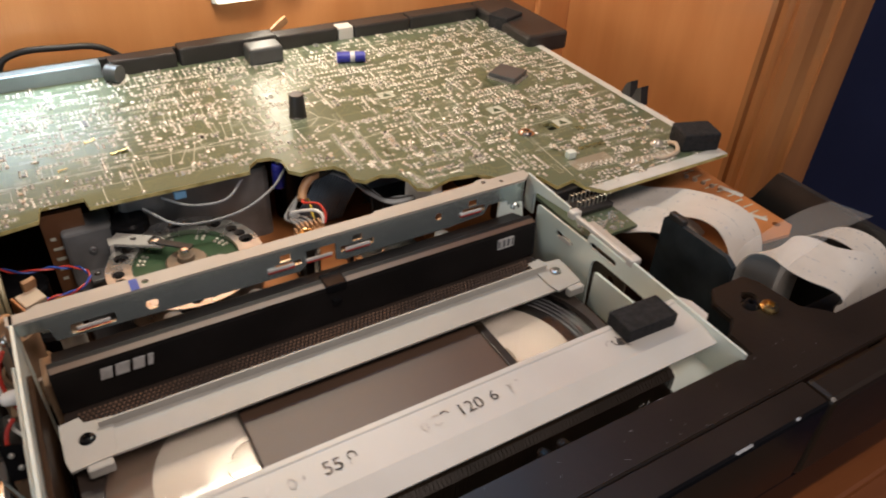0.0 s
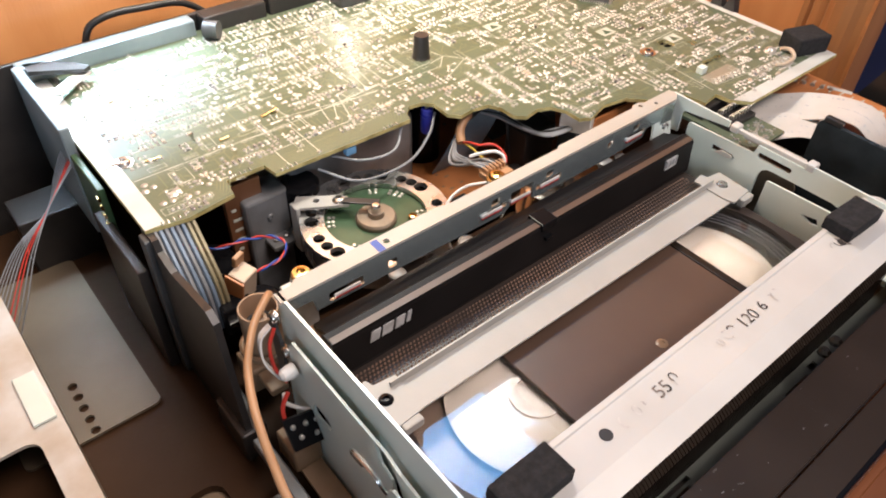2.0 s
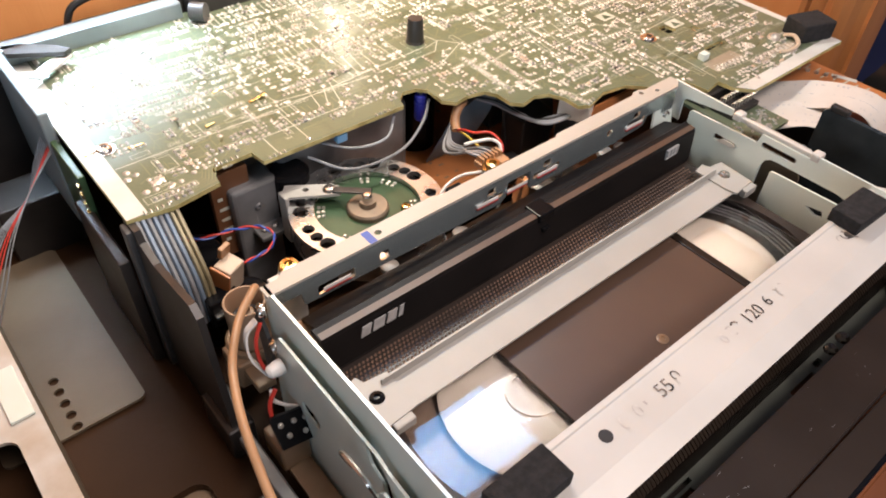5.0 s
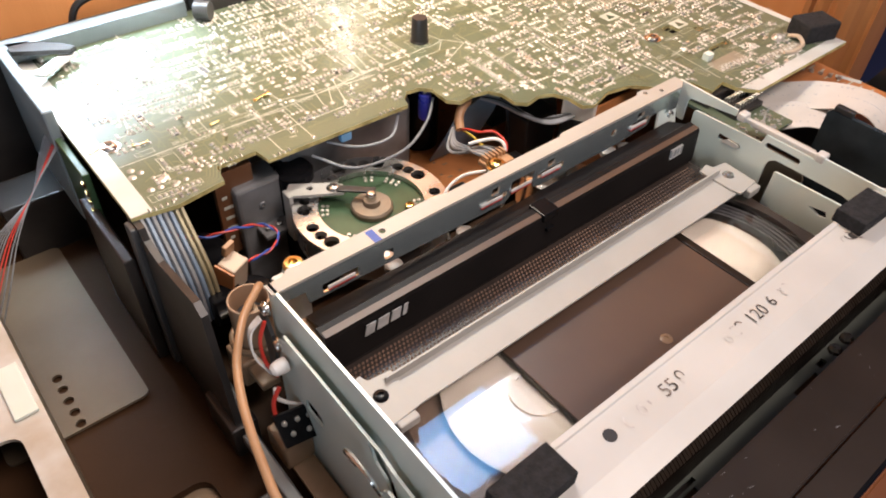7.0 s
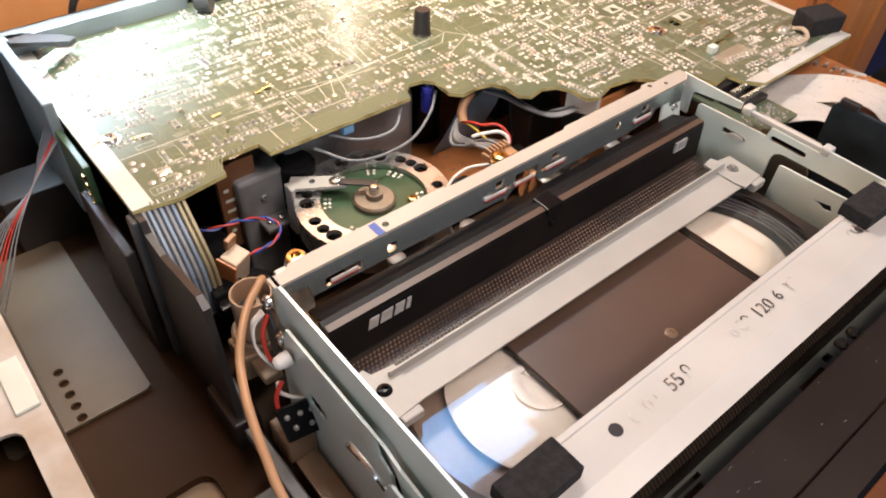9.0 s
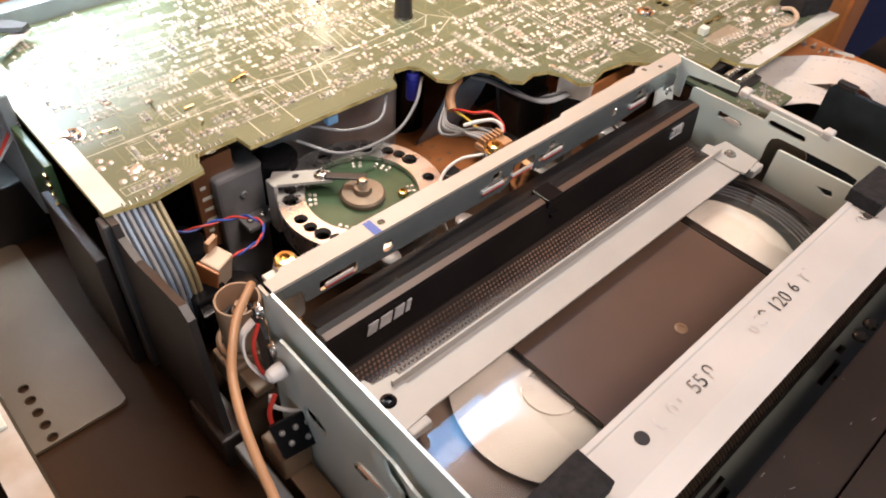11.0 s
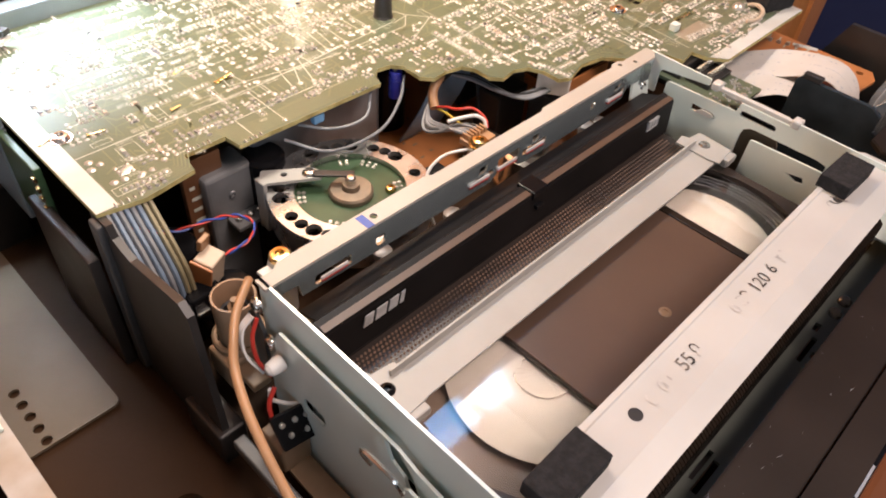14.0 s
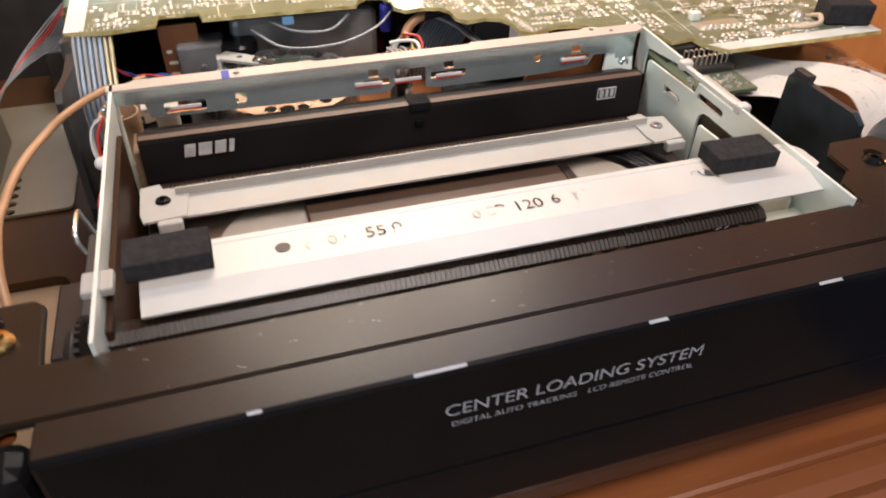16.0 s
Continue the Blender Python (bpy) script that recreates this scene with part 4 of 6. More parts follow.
# jumpers, pin rows and part groups laid out on the board
for xa, ya, xb, yb in ((-28.0, 91.0, -31.0, 76.0), (-21.0, 90.0, -27.0, 77.0), (-17.0, 92.0, -22.0, 75.0), (-15.0, 93.0, -14.0, 82.0), (-39.0, 88.0, -39.0, 77.0), (-7.0, 105.0, -6.0, 89.0), (-1.0, 106.0, -3.0, 90.0), (3.0, 106.0, 1.0, 92.0), (8.0, 107.0, 7.0, 90.0), (13.0, 107.0, 12.0, 94.0), (18.0, 107.0, 18.0, 94.0), (23.0, 108.0, 23.0, 94.0), (-46.0, 84.0, -46.0, 61.0), (-44.0, 98.0, -43.0, 91.0), (77.0, 75.0, 100.0, 79.0), (83.0, 72.0, 79.0, 52.0), (79.0, 65.0, 77.0, 46.0), (93.0, 74.0, 87.0, 51.0), (100.0, 75.0, 95.0, 53.0), (105.0, 74.0, 99.0, 52.0)):
    jumper(xa, ya, xb, yb)
for xa, ya, xb, yb in ((106.0, 27.0, 105.0, 9.0), (109.0, 28.0, 108.0, 8.0), (113.0, 26.0, 110.0, 5.0), (102.0, 28.0, 103.0, 8.0), (63.0, 60.0, 74.0, 64.0)):
    jumper(xa, ya, xb, yb)
for xa, ya, xb, yb, n in ((-35.0, 97.0, -10.0, 97.0, 14), (6.0, 113.0, 39.0, 112.0, 15), (-36.0, 140.0, 4.0, 140.0, 20), (49.0, 79.0, 73.0, 80.0, 9), (42.0, 72.0, 41.0, 47.0, 12), (53.0, 73.0, 51.0, 57.0, 7), (-24.0, 115.0, -0.0, 115.0, 8), (0.0, 128.0, 20.0, 127.0, 8), (60.0, 104.0, 74.0, 103.0, 7), (53.0, 72.0, 51.0, 42.0, 14), (42.0, 62.0, 41.0, 42.0, 10), (58.0, 79.0, 74.0, 79.0, 8), (101.0, 47.0, 127.0, 46.0, 12), (149.0, -9.0, 179.0, -12.0, 11), (153.0, -8.0, 182.0, -11.0, 11), (129.0, -4.0, 148.0, -6.0, 8), (131.0, -2.0, 150.0, -4.0, 8), (167.0, 35.0, 168.0, 23.0, 8)):
    pin_line(xa, ya, xb, yb, n)
for xa, ya, xb, yb, n in ((58.0, 26.0, 60.0, 13.0, 8), (-99.0, 115.0, -51.0, 114.0, 22), (-94.0, 120.0, -77.0, 120.0, 9), (-73.0, 139.0, -48.0, 139.0, 10), (-81.0, 108.0, -67.0, 109.0, 7)):
    pin_line(xa, ya, xb, yb, n)
for x, y, n in ((-67.0, 79.0, 3), (-49.0, 75.0, 2), (-31.0, 68.0, 3), (-13.0, 72.0, 3), (-12.0, 69.0, 3), (-7.0, 65.0, 3), (4.0, 74.0, 3), (13.0, 76.0, 3), (21.0, 74.0, 3), (24.0, 67.0, 3), (24.0, 57.0, 3), (26.0, 53.0, 3), (-56.0, 78.0, 2), (-41.0, 72.0, 2), (-23.0, 72.0, 3), (-17.0, 78.0, 2), (65.0, 57.0, 4), (64.0, 50.0, 4), (66.0, 45.0, 3), (61.0, 31.0, 3), (70.0, 32.0, 3), (75.0, 32.0, 3), (88.0, 32.0, 2), (89.0, 21.0, 3), (109.0, 65.0, 4), (106.0, 56.0, 4), (109.0, 39.0, 3), (110.0, 34.0, 3), (138.0, 25.0, 4), (150.0, 22.0, 4)):
    chip_row(x, y, n, n % 2 == 1)
for x, y, n in ((157.0, 14.0, 3), (167.0, 7.0, 3), (117.0, 29.0, 3), (139.0, -12.0, 3), (150.0, -17.0, 3), (195.0, 8.0, 4), (188.0, 16.0, 4), (165.0, 41.0, 4)):
    chip_row(x, y, n, n % 2 == 1)
for pts in (((5.0, 85.0), (36.0, 85.0), (43.0, 92.0), (41.0, 100.0)), ((-66.0, 86.0), (-45.0, 84.0)), ((-38.0, 87.0), (0.0, 85.0)), ((-48.0, 98.0), (-49.0, 92.0), (-12.0, 86.0)), ((125.0, 28.0), (122.0, -7.0)), ((77.0, 48.0), (83.0, 46.0), (81.0, 32.0)), ((129.0, 50.0), (150.0, 49.0)), ((75.0, 93.0), (86.0, 82.0), (84.0, 72.0)), ((123.0, 1.0), (128.0, 1.0)), ((-49.0, 138.0), (-48.0, 124.0)), ((-76.0, 138.0), (-75.0, 128.0)), ((42.0, 42.0), (65.0, 38.0))):
    for (xa, ya), (xb, yb) in zip(pts, pts[1:]):
        line(prints, xa, ya, xb, yb, 0.4)
for xa, ya, xb, yb, n in ((-88, 146, -40, 146, 24), (-88, 156, -40, 156, 24), (60, 122, 98, 121, 19), (60, 134, 98, 133, 19), (120, 130, 164, 129, 21), (120, 141, 164, 140, 21), (-30, 152, 22, 152, 24), (90, 158, 140, 157, 22), (160, 66, 192, 65, 15), (-107, 62, -93, 62, 8)):
    pin_line(xa, ya, xb, yb, n)
for gx in range(-110, 196, 6):
    for gy in range(-16, 182, 5):
        x, y = gx + rng.uniform(-1.5, 1.5), gy + rng.uniform(-1.2, 1.2)
        if not (-110 < x < 194 and edge_y(x) + 3 < y < 178):
            continue
        dense = 0.80 + 0.45 * noise.noise((x * 0.03, y * 0.035, 4.0)) + (0.22 if y > 112 or x > 50 else -0.05)
        if x < -4 and y < 92:
            dense -= 0.55
        elif y > 104 and x < 40:
            dense += 0.1
        if rng.random() > dense:
            continue
        q, turn = rng.random(), rng.random() < 0.6
        if q < 0.34:
            chip_row(x, y, rng.choice((1, 2, 2, 3, 3, 4)), turn)
        elif q < 0.52:
            pin_row(x, y, rng.choice((3, 4, 5, 6, 8)), turn, rng.choice((1.6, 1.8, 2.0)))
        elif q < 0.72:
            link_group(x, y, rng.choice((2, 3, 4)), turn, rng.choice((4, 5, 7, 9)))
        elif q < 0.82:
            tag_box(x, y, rng.uniform(4, 8), 1.8)
        else:
            for _k in range(rng.choice((2, 3, 4, 5))):
                blob(x + rng.uniform(-2.5, 3.5), y + rng.uniform(-2.2, 2.8), rng.uniform(0.6, 1.1), 0.5)
        # a track with one bend leads away
        l, sgn = rng.uniform(5, 24), rng.choice((-1, 1))
        x1, y1 = (x + l * sgn, y) if turn else (x, y + l * sgn)
        x2, y2 = x1 + rng.uniform(2, 6) * sgn, y1 + rng.uniform(2, 6) * rng.choice((-1, 1))
        if all(-110 < u < 195 and edge_y(u) + 2 < v < 181 for u, v in ((x1, y1), (x2, y2))):
            wd = rng.choice((0.35, 0.5, 0.5, 0.9))
            line(tracks, x, y, x1, y1, wd)
            line(tracks, x1, y1, x2, y2, wd)
for k in range(13):
    chip_row(-96 + k * 7.4, 71.5 + (k % 3) * 1.4, 2 + k % 3, True)
    tag_box(-98 + k * 7.6, 84.5 + (k % 2) * 3, 5.5, 1.9)
for k in range(9):
    chip_row(58 + k * 4.6, 19 + (k % 3) * 2.4, 3, k % 2 == 0)
    chip_row(128 + k * 7.4, -13 + (k % 3) * 2.6, 3, k % 2 == 0)
# printed block lines that divide the board
for pts in (((-111.5, 86), (-39, 85.7), (34, 91)), ((34, 90), (44, 92), (50, 84), (30, 74)), ((-100, 108), (-96, 128), (-30, 128), (-20, 150), (60, 152)), ((60, 152), (118, 150), (118, 120), (190, 118)),
            ((40, 62), (80, 66), (112, 66), (130, 40), (190, 44)), ((112, 66), (112, 108)), ((120, 18), (140, 20), (150, 16), (190, 16)), ((-60, 60.5), (-60, 72), (-20, 72))):
    for (xa, ya), (xb, yb) in zip(pts, pts[1:]):
        line(prints, xa, ya, xb, yb, 0.45)
# the sparse front corner: printed frames, wide pads and short chip rows
frame_box(-99.5, -92.5, 74.5, 83.2, 0.25)
frame_box(-110.5, -99.5, 60.4, 64.6, 0.25)
frame_box(-104.5, -97.5, 88.0, 90.6, 0.2)
frame_box(-82, -76, 89.5, 91.6, 0.2)
frame_box(-66, -58, 89.0, 91.2, 0.2)
chip_row(-98, 76.5, 2, True)
chip_row(-98, 80.5, 2, True)
chip_row(-79, 78.4, 6, True)
chip_row(-89, 79.0, 3, False)
chip_row(-62, 79.0, 3, True)
chip_row(-50, 77.0, 4, True)
for x, y, r in ((-109.3, 81.8, 1.2), (-106.9, 78.9, 1.1), (-110.4, 77.8, 1.3), (-102.8, 70.6, 1.7), (-101.2, 71.6, 1.5), (-108, 67.5, 1.2), (-104.6, 67.0, 1.1), (-90, 68, 1.0), (-88, 70, 0.9)):
    blob(x, y, r, 0.5)
# fans of straight links in the far half
for x0, y0, n, dx, dy in ((126, 72, 9, 2.6, 12), (-24, 118, 9, 3.0, 9), (150, 104, 10, 2.6, 14), (60, 140, 10, 2.6, 14)):
    for k in range(n):
        jumper(x0 + k * dx, y0, x0 + k * dx + dy * 0.12, y0 + dy)
# contour tracks that follow the front edge in parallel
for x0, x1, n in ((-66, -6, 7), (-100, -86, 5), (14, 32, 4), (60, 90, 5), (128, 190, 4)):
    for k in range(n):
        pts = [(x, edge_y(x) + 2.2 + k * 1.15) for x in (x0 + k * 0.8, (x0 + x1) / 2, x1 - k * 0.8)]
        pts = [(pts[0][0] - 3, pts[0][1] + 9), *pts, (pts[-1][0] + 4, pts[-1][1] + 8)]
        for (xa, ya), (xb, yb) in zip(pts, pts[1:]):
            line(tracks, xa, ya, xb, yb, 0.38)
# tinned contact teeth on the front edge
for x0, n, y0 in ((-82, 5, 66.2), (-64, 4, 58.6), (-16, 4, 57.8), (-113, 5, 56.4), (60, 3, 13.0), (24, 3, 47.4)):
    for k in range(n):
        ends.append((x0 + k * 2.1, y0 + 0.8, 0.32, 0.9))
# upright wire links in front of the rear covers
for k in range(24):
    x = -36 + k * 3.1
    line(prints, x, 164, x + 0.5, 174, 0.55)
    blobs.append((x, 163.6, 0.9, 0.6))
    blobs.append((x + 0.5, 174.2, 0.9, 0.6))

bm = B()
for x, y, r, h in blobs:
    n, r = 7, r * 1.22
    a0 = rng.uniform(0, 1)
    rings = []
    for rr, z in ((1.0, 0.0), (0.72, 0.62), (0.28, 1.0)):
        rings.append([bm.verts.new((x + r * rr * math.cos(6.2832 * (k + a0) / n), y + r * rr * math.sin(6.2832 * (k + a0) / n), TOP + h * z)) for k in range(n)])
    for a, b in zip(rings, rings[1:]):
        for k in range(n):
            bm.faces.new((a[k], a[(k + 1) % n], b[(k + 1) % n], b[k]))
    bm.faces.new(rings[-1])
    if rng.random() < 0.10:
        c = Vector((x + rng.uniform(-0.15, 0.15), y + rng.uniform(-0.15, 0.15), TOP + h * 0.8))
        box(bm, c.x - 0.16, c.x + 0.16, c.y - 0.16, c.y + 0.16, c.z, c.z + rng.uniform(0.4, 1.0))
for x, y, w, d in ends:
    w, d, h = w * rng.uniform(1.0, 1.35), d * rng.uniform(1.0, 1.4), rng.uniform(0.45, 0.8)
    rings = []
    for rr, z in ((1.0, 0.0), (0.74, 0.6), (0.3, 1.0)):
        rings.append([bm.verts.new((x + 1.12 * w * rr * math.cos(6.2832 * (k + 0.5) / 8), y + 1.12 * d * rr * math.sin(6.2832 * (k + 0.5) / 8), TOP + h * z)) for k in range(8)])
    for a, b in zip(rings, rings[1:]):
        for k in range(8):
            bm.faces.new((a[k], a[(k + 1) % 8], b[(k + 1) % 8], b[k]))
    bm.faces.new(rings[-1])
tagged(part("solder_joints", bm, SOLDER, board, "hundreds of shiny solder joints", True), kind="stuff")


def strips(kind, z):
    bm = B()
    for x0, y0, x1, y1, w in kind:
        d = Vector((x1 - x0, y1 - y0, 0))
        if d.length < 0.05:
            continue
        n = Vector((-d.y, d.x, 0)).normalized() * w / 2
        e = d.normalized() * w / 2
        a, b = Vector((x0, y0, z)) - e, Vector((x1, y1, z)) + e
        bm.faces.new([bm.verts.new(p) for p in (a - n, b - n, b + n, a + n)])
    return bm


tagged(part("track_layer", strips(tracks, TOP + 0.025), TRACE, board, "pale green copper tracks under lacquer"), kind="stuff")
tagged(part("board_print", strips(prints, TOP + 0.05), SILK, board, "pale printed outlines and lines"), kind="stuff")
for cm, lo, hi in ((SILK, 0.0, 0.06), (BEIGE, 0.06, 0.14), (BLACK, 0.14, 0.17), (CASE_GREY, 0.17, 0.30)):
    bm = B()
    for x, y, w, d, q in parts_flat:
        if lo <= q < hi:
            box(bm, x - w / 2, x + w / 2, y - d / 2, y + d / 2, TOP, TOP + 0.7)
    tagged(part("chip_layer", bm, cm, board, "tiny surface parts"), kind="stuff")
for words, x, y, h in (("BIAS", -101, 67.5, 2.2), ("VR01", -99, 76.0, 2.0), ("T01", -85, 68.5, 1.8), ("C26", -79, 64.0, 2.2), ("CL502", -95, 60.2, 1.8), ("R20", -52, 66, 1.8), ("REC", -88, 80.5, 1.8)):
    part("printed_word", text_mesh(words, h, (x, y, TOP), (-1, 0.05, 0), (-0.05, -1, 0), 0.08), SILK, board)
bm = B()
for x, y, w, d in ((127, -0.5, 22, 8.5), (149, -10, 33, 4.5)):
    box(bm, x, x + w, y - d / 2, y + d / 2, TOP + 0.01, TOP + 0.045)
part("tinned_area", bm, mat("dull_tinned_copper", (0.36, 0.33, 0.26), 0.4, 0.3, (0.28, 0.26, 0.20), 90, 0.1, 900), board, "pale tinned pads")
for x, y in ((127, 62), (149.5, 36.5), (84, 101)):
    bm = box(B(), x - 4.2, x + 4.2, y - 3.4, y + 3.4, TOP, TOP + 0.05)
    part("caution_mark", bm, SILK, board, "pale printed square")
    bm = B()
    bm.faces.new([bm.verts.new((x + u, y + v, TOP + 0.09)) for u, v in ((-2.6, -2.2), (2.6, -2.2), (0, 2.4))])
    part("caution_mark", bm, BOARD_DARK, board, "dark printed triangle")
part("trimmer", box(B(), 129, 133, 4.5, 8, TOP, TOP + 3.4, 0.3), ZINC, board, "small grey metal trimmer")
part("solder_lump", lathe(B(), [(3.2, 0), (2.6, 1.4), (1.2, 2.4), (0, 2.6)], (177, -2, TOP), (0, 0, 1), 14), SOLDER, board, "large uneven solder lump", True)
for x, y in ((-110.0, 99.6), (126.0, 34.0)):
    w = part("screw", screw_head(B(), (x, y, TOP), 2.9, (0, 0, 1), 1.8, True, 4.0), STEEL, board, "steel screw with washer", True)
for x, y, a, l in ((-48, 97.2, 4, 8), (-100, 94.5, -20, 6), (-115, 100.5, 10, 5), (-58, 112, 8, 5), (-72, 91, -5, 4)):
    bm = box(B(), -l / 2, l / 2, -0.5, 0.5, 0, 0.35, 0.1, pose(x, y, TOP + 0.6, 0, -9, a))
    box(bm, -l / 2, -l / 2 + 0.5, -0.5, 0.5, -0.6, 0.1, 0, pose(x, y, TOP + 0.6, 0, 0, a))
    part("link", bm, BRASS, board, "bent brass link")
bm = lathe(B(), [(4.4, 0), (4.4, 0.6), (4.1, 0.8), (3.6, 11), (3.3, 11.6), (0, 11.6)], (34.4, 97.6, TOP), (0, 0, 1), 24)
part("post", bm, BLACK, board, "black plastic support post", True)
bm = B()
box(bm, 148, 164, 86, 102, TOP + 0.2, TOP + 3.2, 0.4, Matrix.Translation((156, 94, 0)) @ pose(0, 0, 0, 0, 0, 30) @ Matrix.Translation((-156, -94, 0)))
chip = part("chip", bm, GREY_PLASTIC, board, "dark square chip")
bm = B()
for s in range(4):
    for k in range(12):
        box(bm, -7.2 + k * 1.28, -6.6 + k * 1.28, 8, 9.6, TOP, TOP + 0.9, 0, Matrix.Translation((156, 94, 0)) @ pose(0, 0, 0, 0, 0, 30 + 90 * s))
part("chip_legs", bm, SOLDER, chip)
bm = tube(B(), [(78, 150, 88.5), (93, 145, 88.5)], 3.0, 14, 1)
part("blue_capacitor", bm, BLUE_CAP, board, "blue capacitor lying on the board", True)
part("capacitor_band", cyl(B(), (85.0, 147.7, 88.5), (87.4, 146.9, 88.5), 3.08, 3.08, 16, False), SILVER_INK, board)
bm = box(B(), -9.5, 9.5, -7, 7, 0, 9, 1.0, pose(193, -10, TOP, 0, 0, -18))
part("rubber_block", bm, FOAM, board, "black rubber block at the board's corner")
bm = box(B(), -9, 9, -7, 7, 0, 9, 0.8, pose(199, 160, TOP, 0, 0, 20))
part("rubber_block", bm, FOAM, board, "black rubber block at the board's corner")
part("loop_wire", tube(B(), [(183, -4, 86), (182, -9, 88), (178, -14, 87.2), (170, -14.5, 86.5), (166, -12, 86)], 1.0, 8), BEIGE, board, "short pale wire loop", True)
for y in (46, 38):
    part("edge_clip", plate(B(), [(y - 3, 84), (y + 5, 84), (y + 2, 92), (y - 1, 94)], [], 5, in_x(201)), BLACK, board, "black plastic edge clip")
bm = tube(B(), [(-38, 176, 90), (-33, 171, 90)], 4.4, 16, 1)
part("rear_plug", bm, GREY_PLASTIC, board, "grey round plug at the rear edge", True)
part("rear_tab", box(B(), 33, 52, 163, 176, TOP, TOP + 9.5, 1.5), GREY_PLASTIC, board, "grey plastic latch")
part("rear_jack", box(B(), 192, 222, 124, 192, 80, 92, 2.0), BLACK, board, "black plastic corner housing")
bm = B()
plate(bm, [(-117, 160), (-100, 172), (-96, 168), (-113, 156)], [], 1.2, in_z(89))
part("shield_tab", bm, ZINC_WHITE, board, "bright bent shield tab")

# ---- capstan motor ----
mo = thing("capstan_motor", (-39, 33.5, 40), "drilled aluminium motor disc with a green centre board", "motor")
C = (-39.0, 33.5)
bm = plate(B(), ring(*C, 30.3, 72), [ring(*C, 20.6, 56)] + [ring(C[0] + 25.6 * math.cos(radians(a)), C[1] + 25.6 * math.sin(radians(a)), 2.4 if k % 3 else 3.0, 14) for k, a in enumerate((8, 19, 30, 50, 62, 74, 86, 128, 140, 152, 176, 188, 200, 212, 250, 264, 278, 300, 320, 340))], 2.2, in_z(64.8))
part("rotor_disc", bm, ALU, mo, "drilled aluminium ring")
part("rotor_rim", lathe(B(), [(30.0, 0), (30.0, -9), (27, -9), (27, 0)], (*C, 64.8), (0, 0, 1), 64), ALU, mo, "aluminium rim", True)
part("stator_board", cyl(B(), (*C, 62.8), (*C, 64.6), 21.5, 21.5, 56), BOARD_DARK, mo, "dark green round board")
bm = B()
for a0, n in ((20, 3), (55, 2), (95, 2), (140, 3), (205, 4), (240, 3), (330, 2)):
    for k in range(n):
        for r in (17.2, 19.0):
            a = radians(a0 + 8 * k)
            lathe(bm, [(0.8, 0), (0.7, 0.5), (0, 0.8)], (C[0] + r * math.cos(a), C[1] + r * math.sin(a), 64.6), (0, 0, 1), 8)
part("stator_joints", bm, SOLDER, mo, "shiny solder joints", True)
bm = B()
for k in range(9):
    a = radians(95 + 7.5 * k)
    box(bm, -0.5, 0.5, -0.9, 0.9, 67.0, 67.06, 0, Matrix.Translation((C[0] + 23.0 * math.cos(a), C[1] + 23.0 * math.sin(a), 0)) @ pose(0, 0, 0, 0, 0, math.degrees(a) - 90))
part("printed_code", bm, BLACK_INK, mo, "black printed code bars")
part("hub", lathe(B(), [(8.2, 0), (8.2, 1.6), (7.5, 2.4), (3.4, 2.6), (3.0, 4.6), (0, 4.6)], (*C, 64.6), (0, 0, 1), 36), mat("sintered_hub", (0.24, 0.19, 0.14), 0.45, 0.5, (0.18, 0.145, 0.11), 200, 0.3, 1500), mo, "brown sintered hub", True)
part("shaft", lathe(B(), [(1.9, 0), (1.9, 2.6), (1.3, 3.4), (0, 3.6)], (*C, 69.0), (0, 0, 1), 20), STEEL, mo, "steel shaft end", True)
arm = plate(B(), [(-63, 56), (-60, 59), (-45, 49), (-43, 44), (-46, 42), (-63, 52)], [ring(-55, 52, 1.3, 12)], 1.2, in_z(69.2))
part("arm", arm, PRESS, mo, "bent zinc arm over the disc")
part("arm_foot", box(B(), -64.4, -62.6, 51.5, 57, 48, 70.4, 0.4), PRESS, mo, "upright foot of the arm")
part("arm_screw", screw_head(B(), (-47.6, 46.5, 70.2), 2.3, (0, 0, 1), 1.6, True, 2.8), STEEL, mo, "steel screw", True)
bm = box(B(), -7.5, 7.5, -1.7, 1.7, 0, 0.9, 0.3, pose(-41.5, 40.0, 70.6, 0, 0, -42))
part("brush", bm, BLACK, mo, "black flexible strip on the shaft")
part("side_screw", screw_head(B(), (-27, 25, 64.6), 2.0, (0, 0, 1), 2.0), BRASS, mo, "brass screw", True)

# ---- things under the board ----
lm = thing("loading_motor", (-106, 10, 40), "tan cylindrical loading motor beside the zinc wall", "motor")
MC = (-101.6, 14.6)
part("can", lathe(B(), [(0, 0), (6.6, 0), (6.7, 1), (7.1, 18.5), (6.9, 19), (6.3, 19), (6.1, 17.5), (5.8, 9), (0, 9)], (*MC, 52.0), (0, 0, 1), 44), BEAN, lm, "tan plastic cup", True)
part("collar", lathe(B(), [(7.4, 0), (9.0, 0), (9.0, 1.6), (8.2, 2.2), (7.5, 2.2)], (*MC, 51.5), (0, 0, 1), 44), TAN, lm, "", True)
part("pin", lathe(B(), [(0, 0), (2.4, 0), (2.4, 5), (1.3, 5.4), (1.2, 8), (0, 8)], (*MC, 61.1), (0, 0, 1), 20), TAN, lm, "small tan pin", True)
part("inner_ring", lathe(B(), [(5.2, 0), (5.2, 2.5), (4.2, 2.5), (4.2, 0)], (*MC, 61.1), (0, 0, 1), 32), GREY_PLASTIC, lm, "grey-blue ring inside the cup", True)
part("stalk", box(B(), -112, -98, 6, 18, 40, 51.5, 1.0), TAN, lm, "tan plastic block under the cup")
part("stalk_arm", box(B(), -110, -103.4, -4, 6, 47, 50, 0.6), TAN, lm, "tan plastic arm")
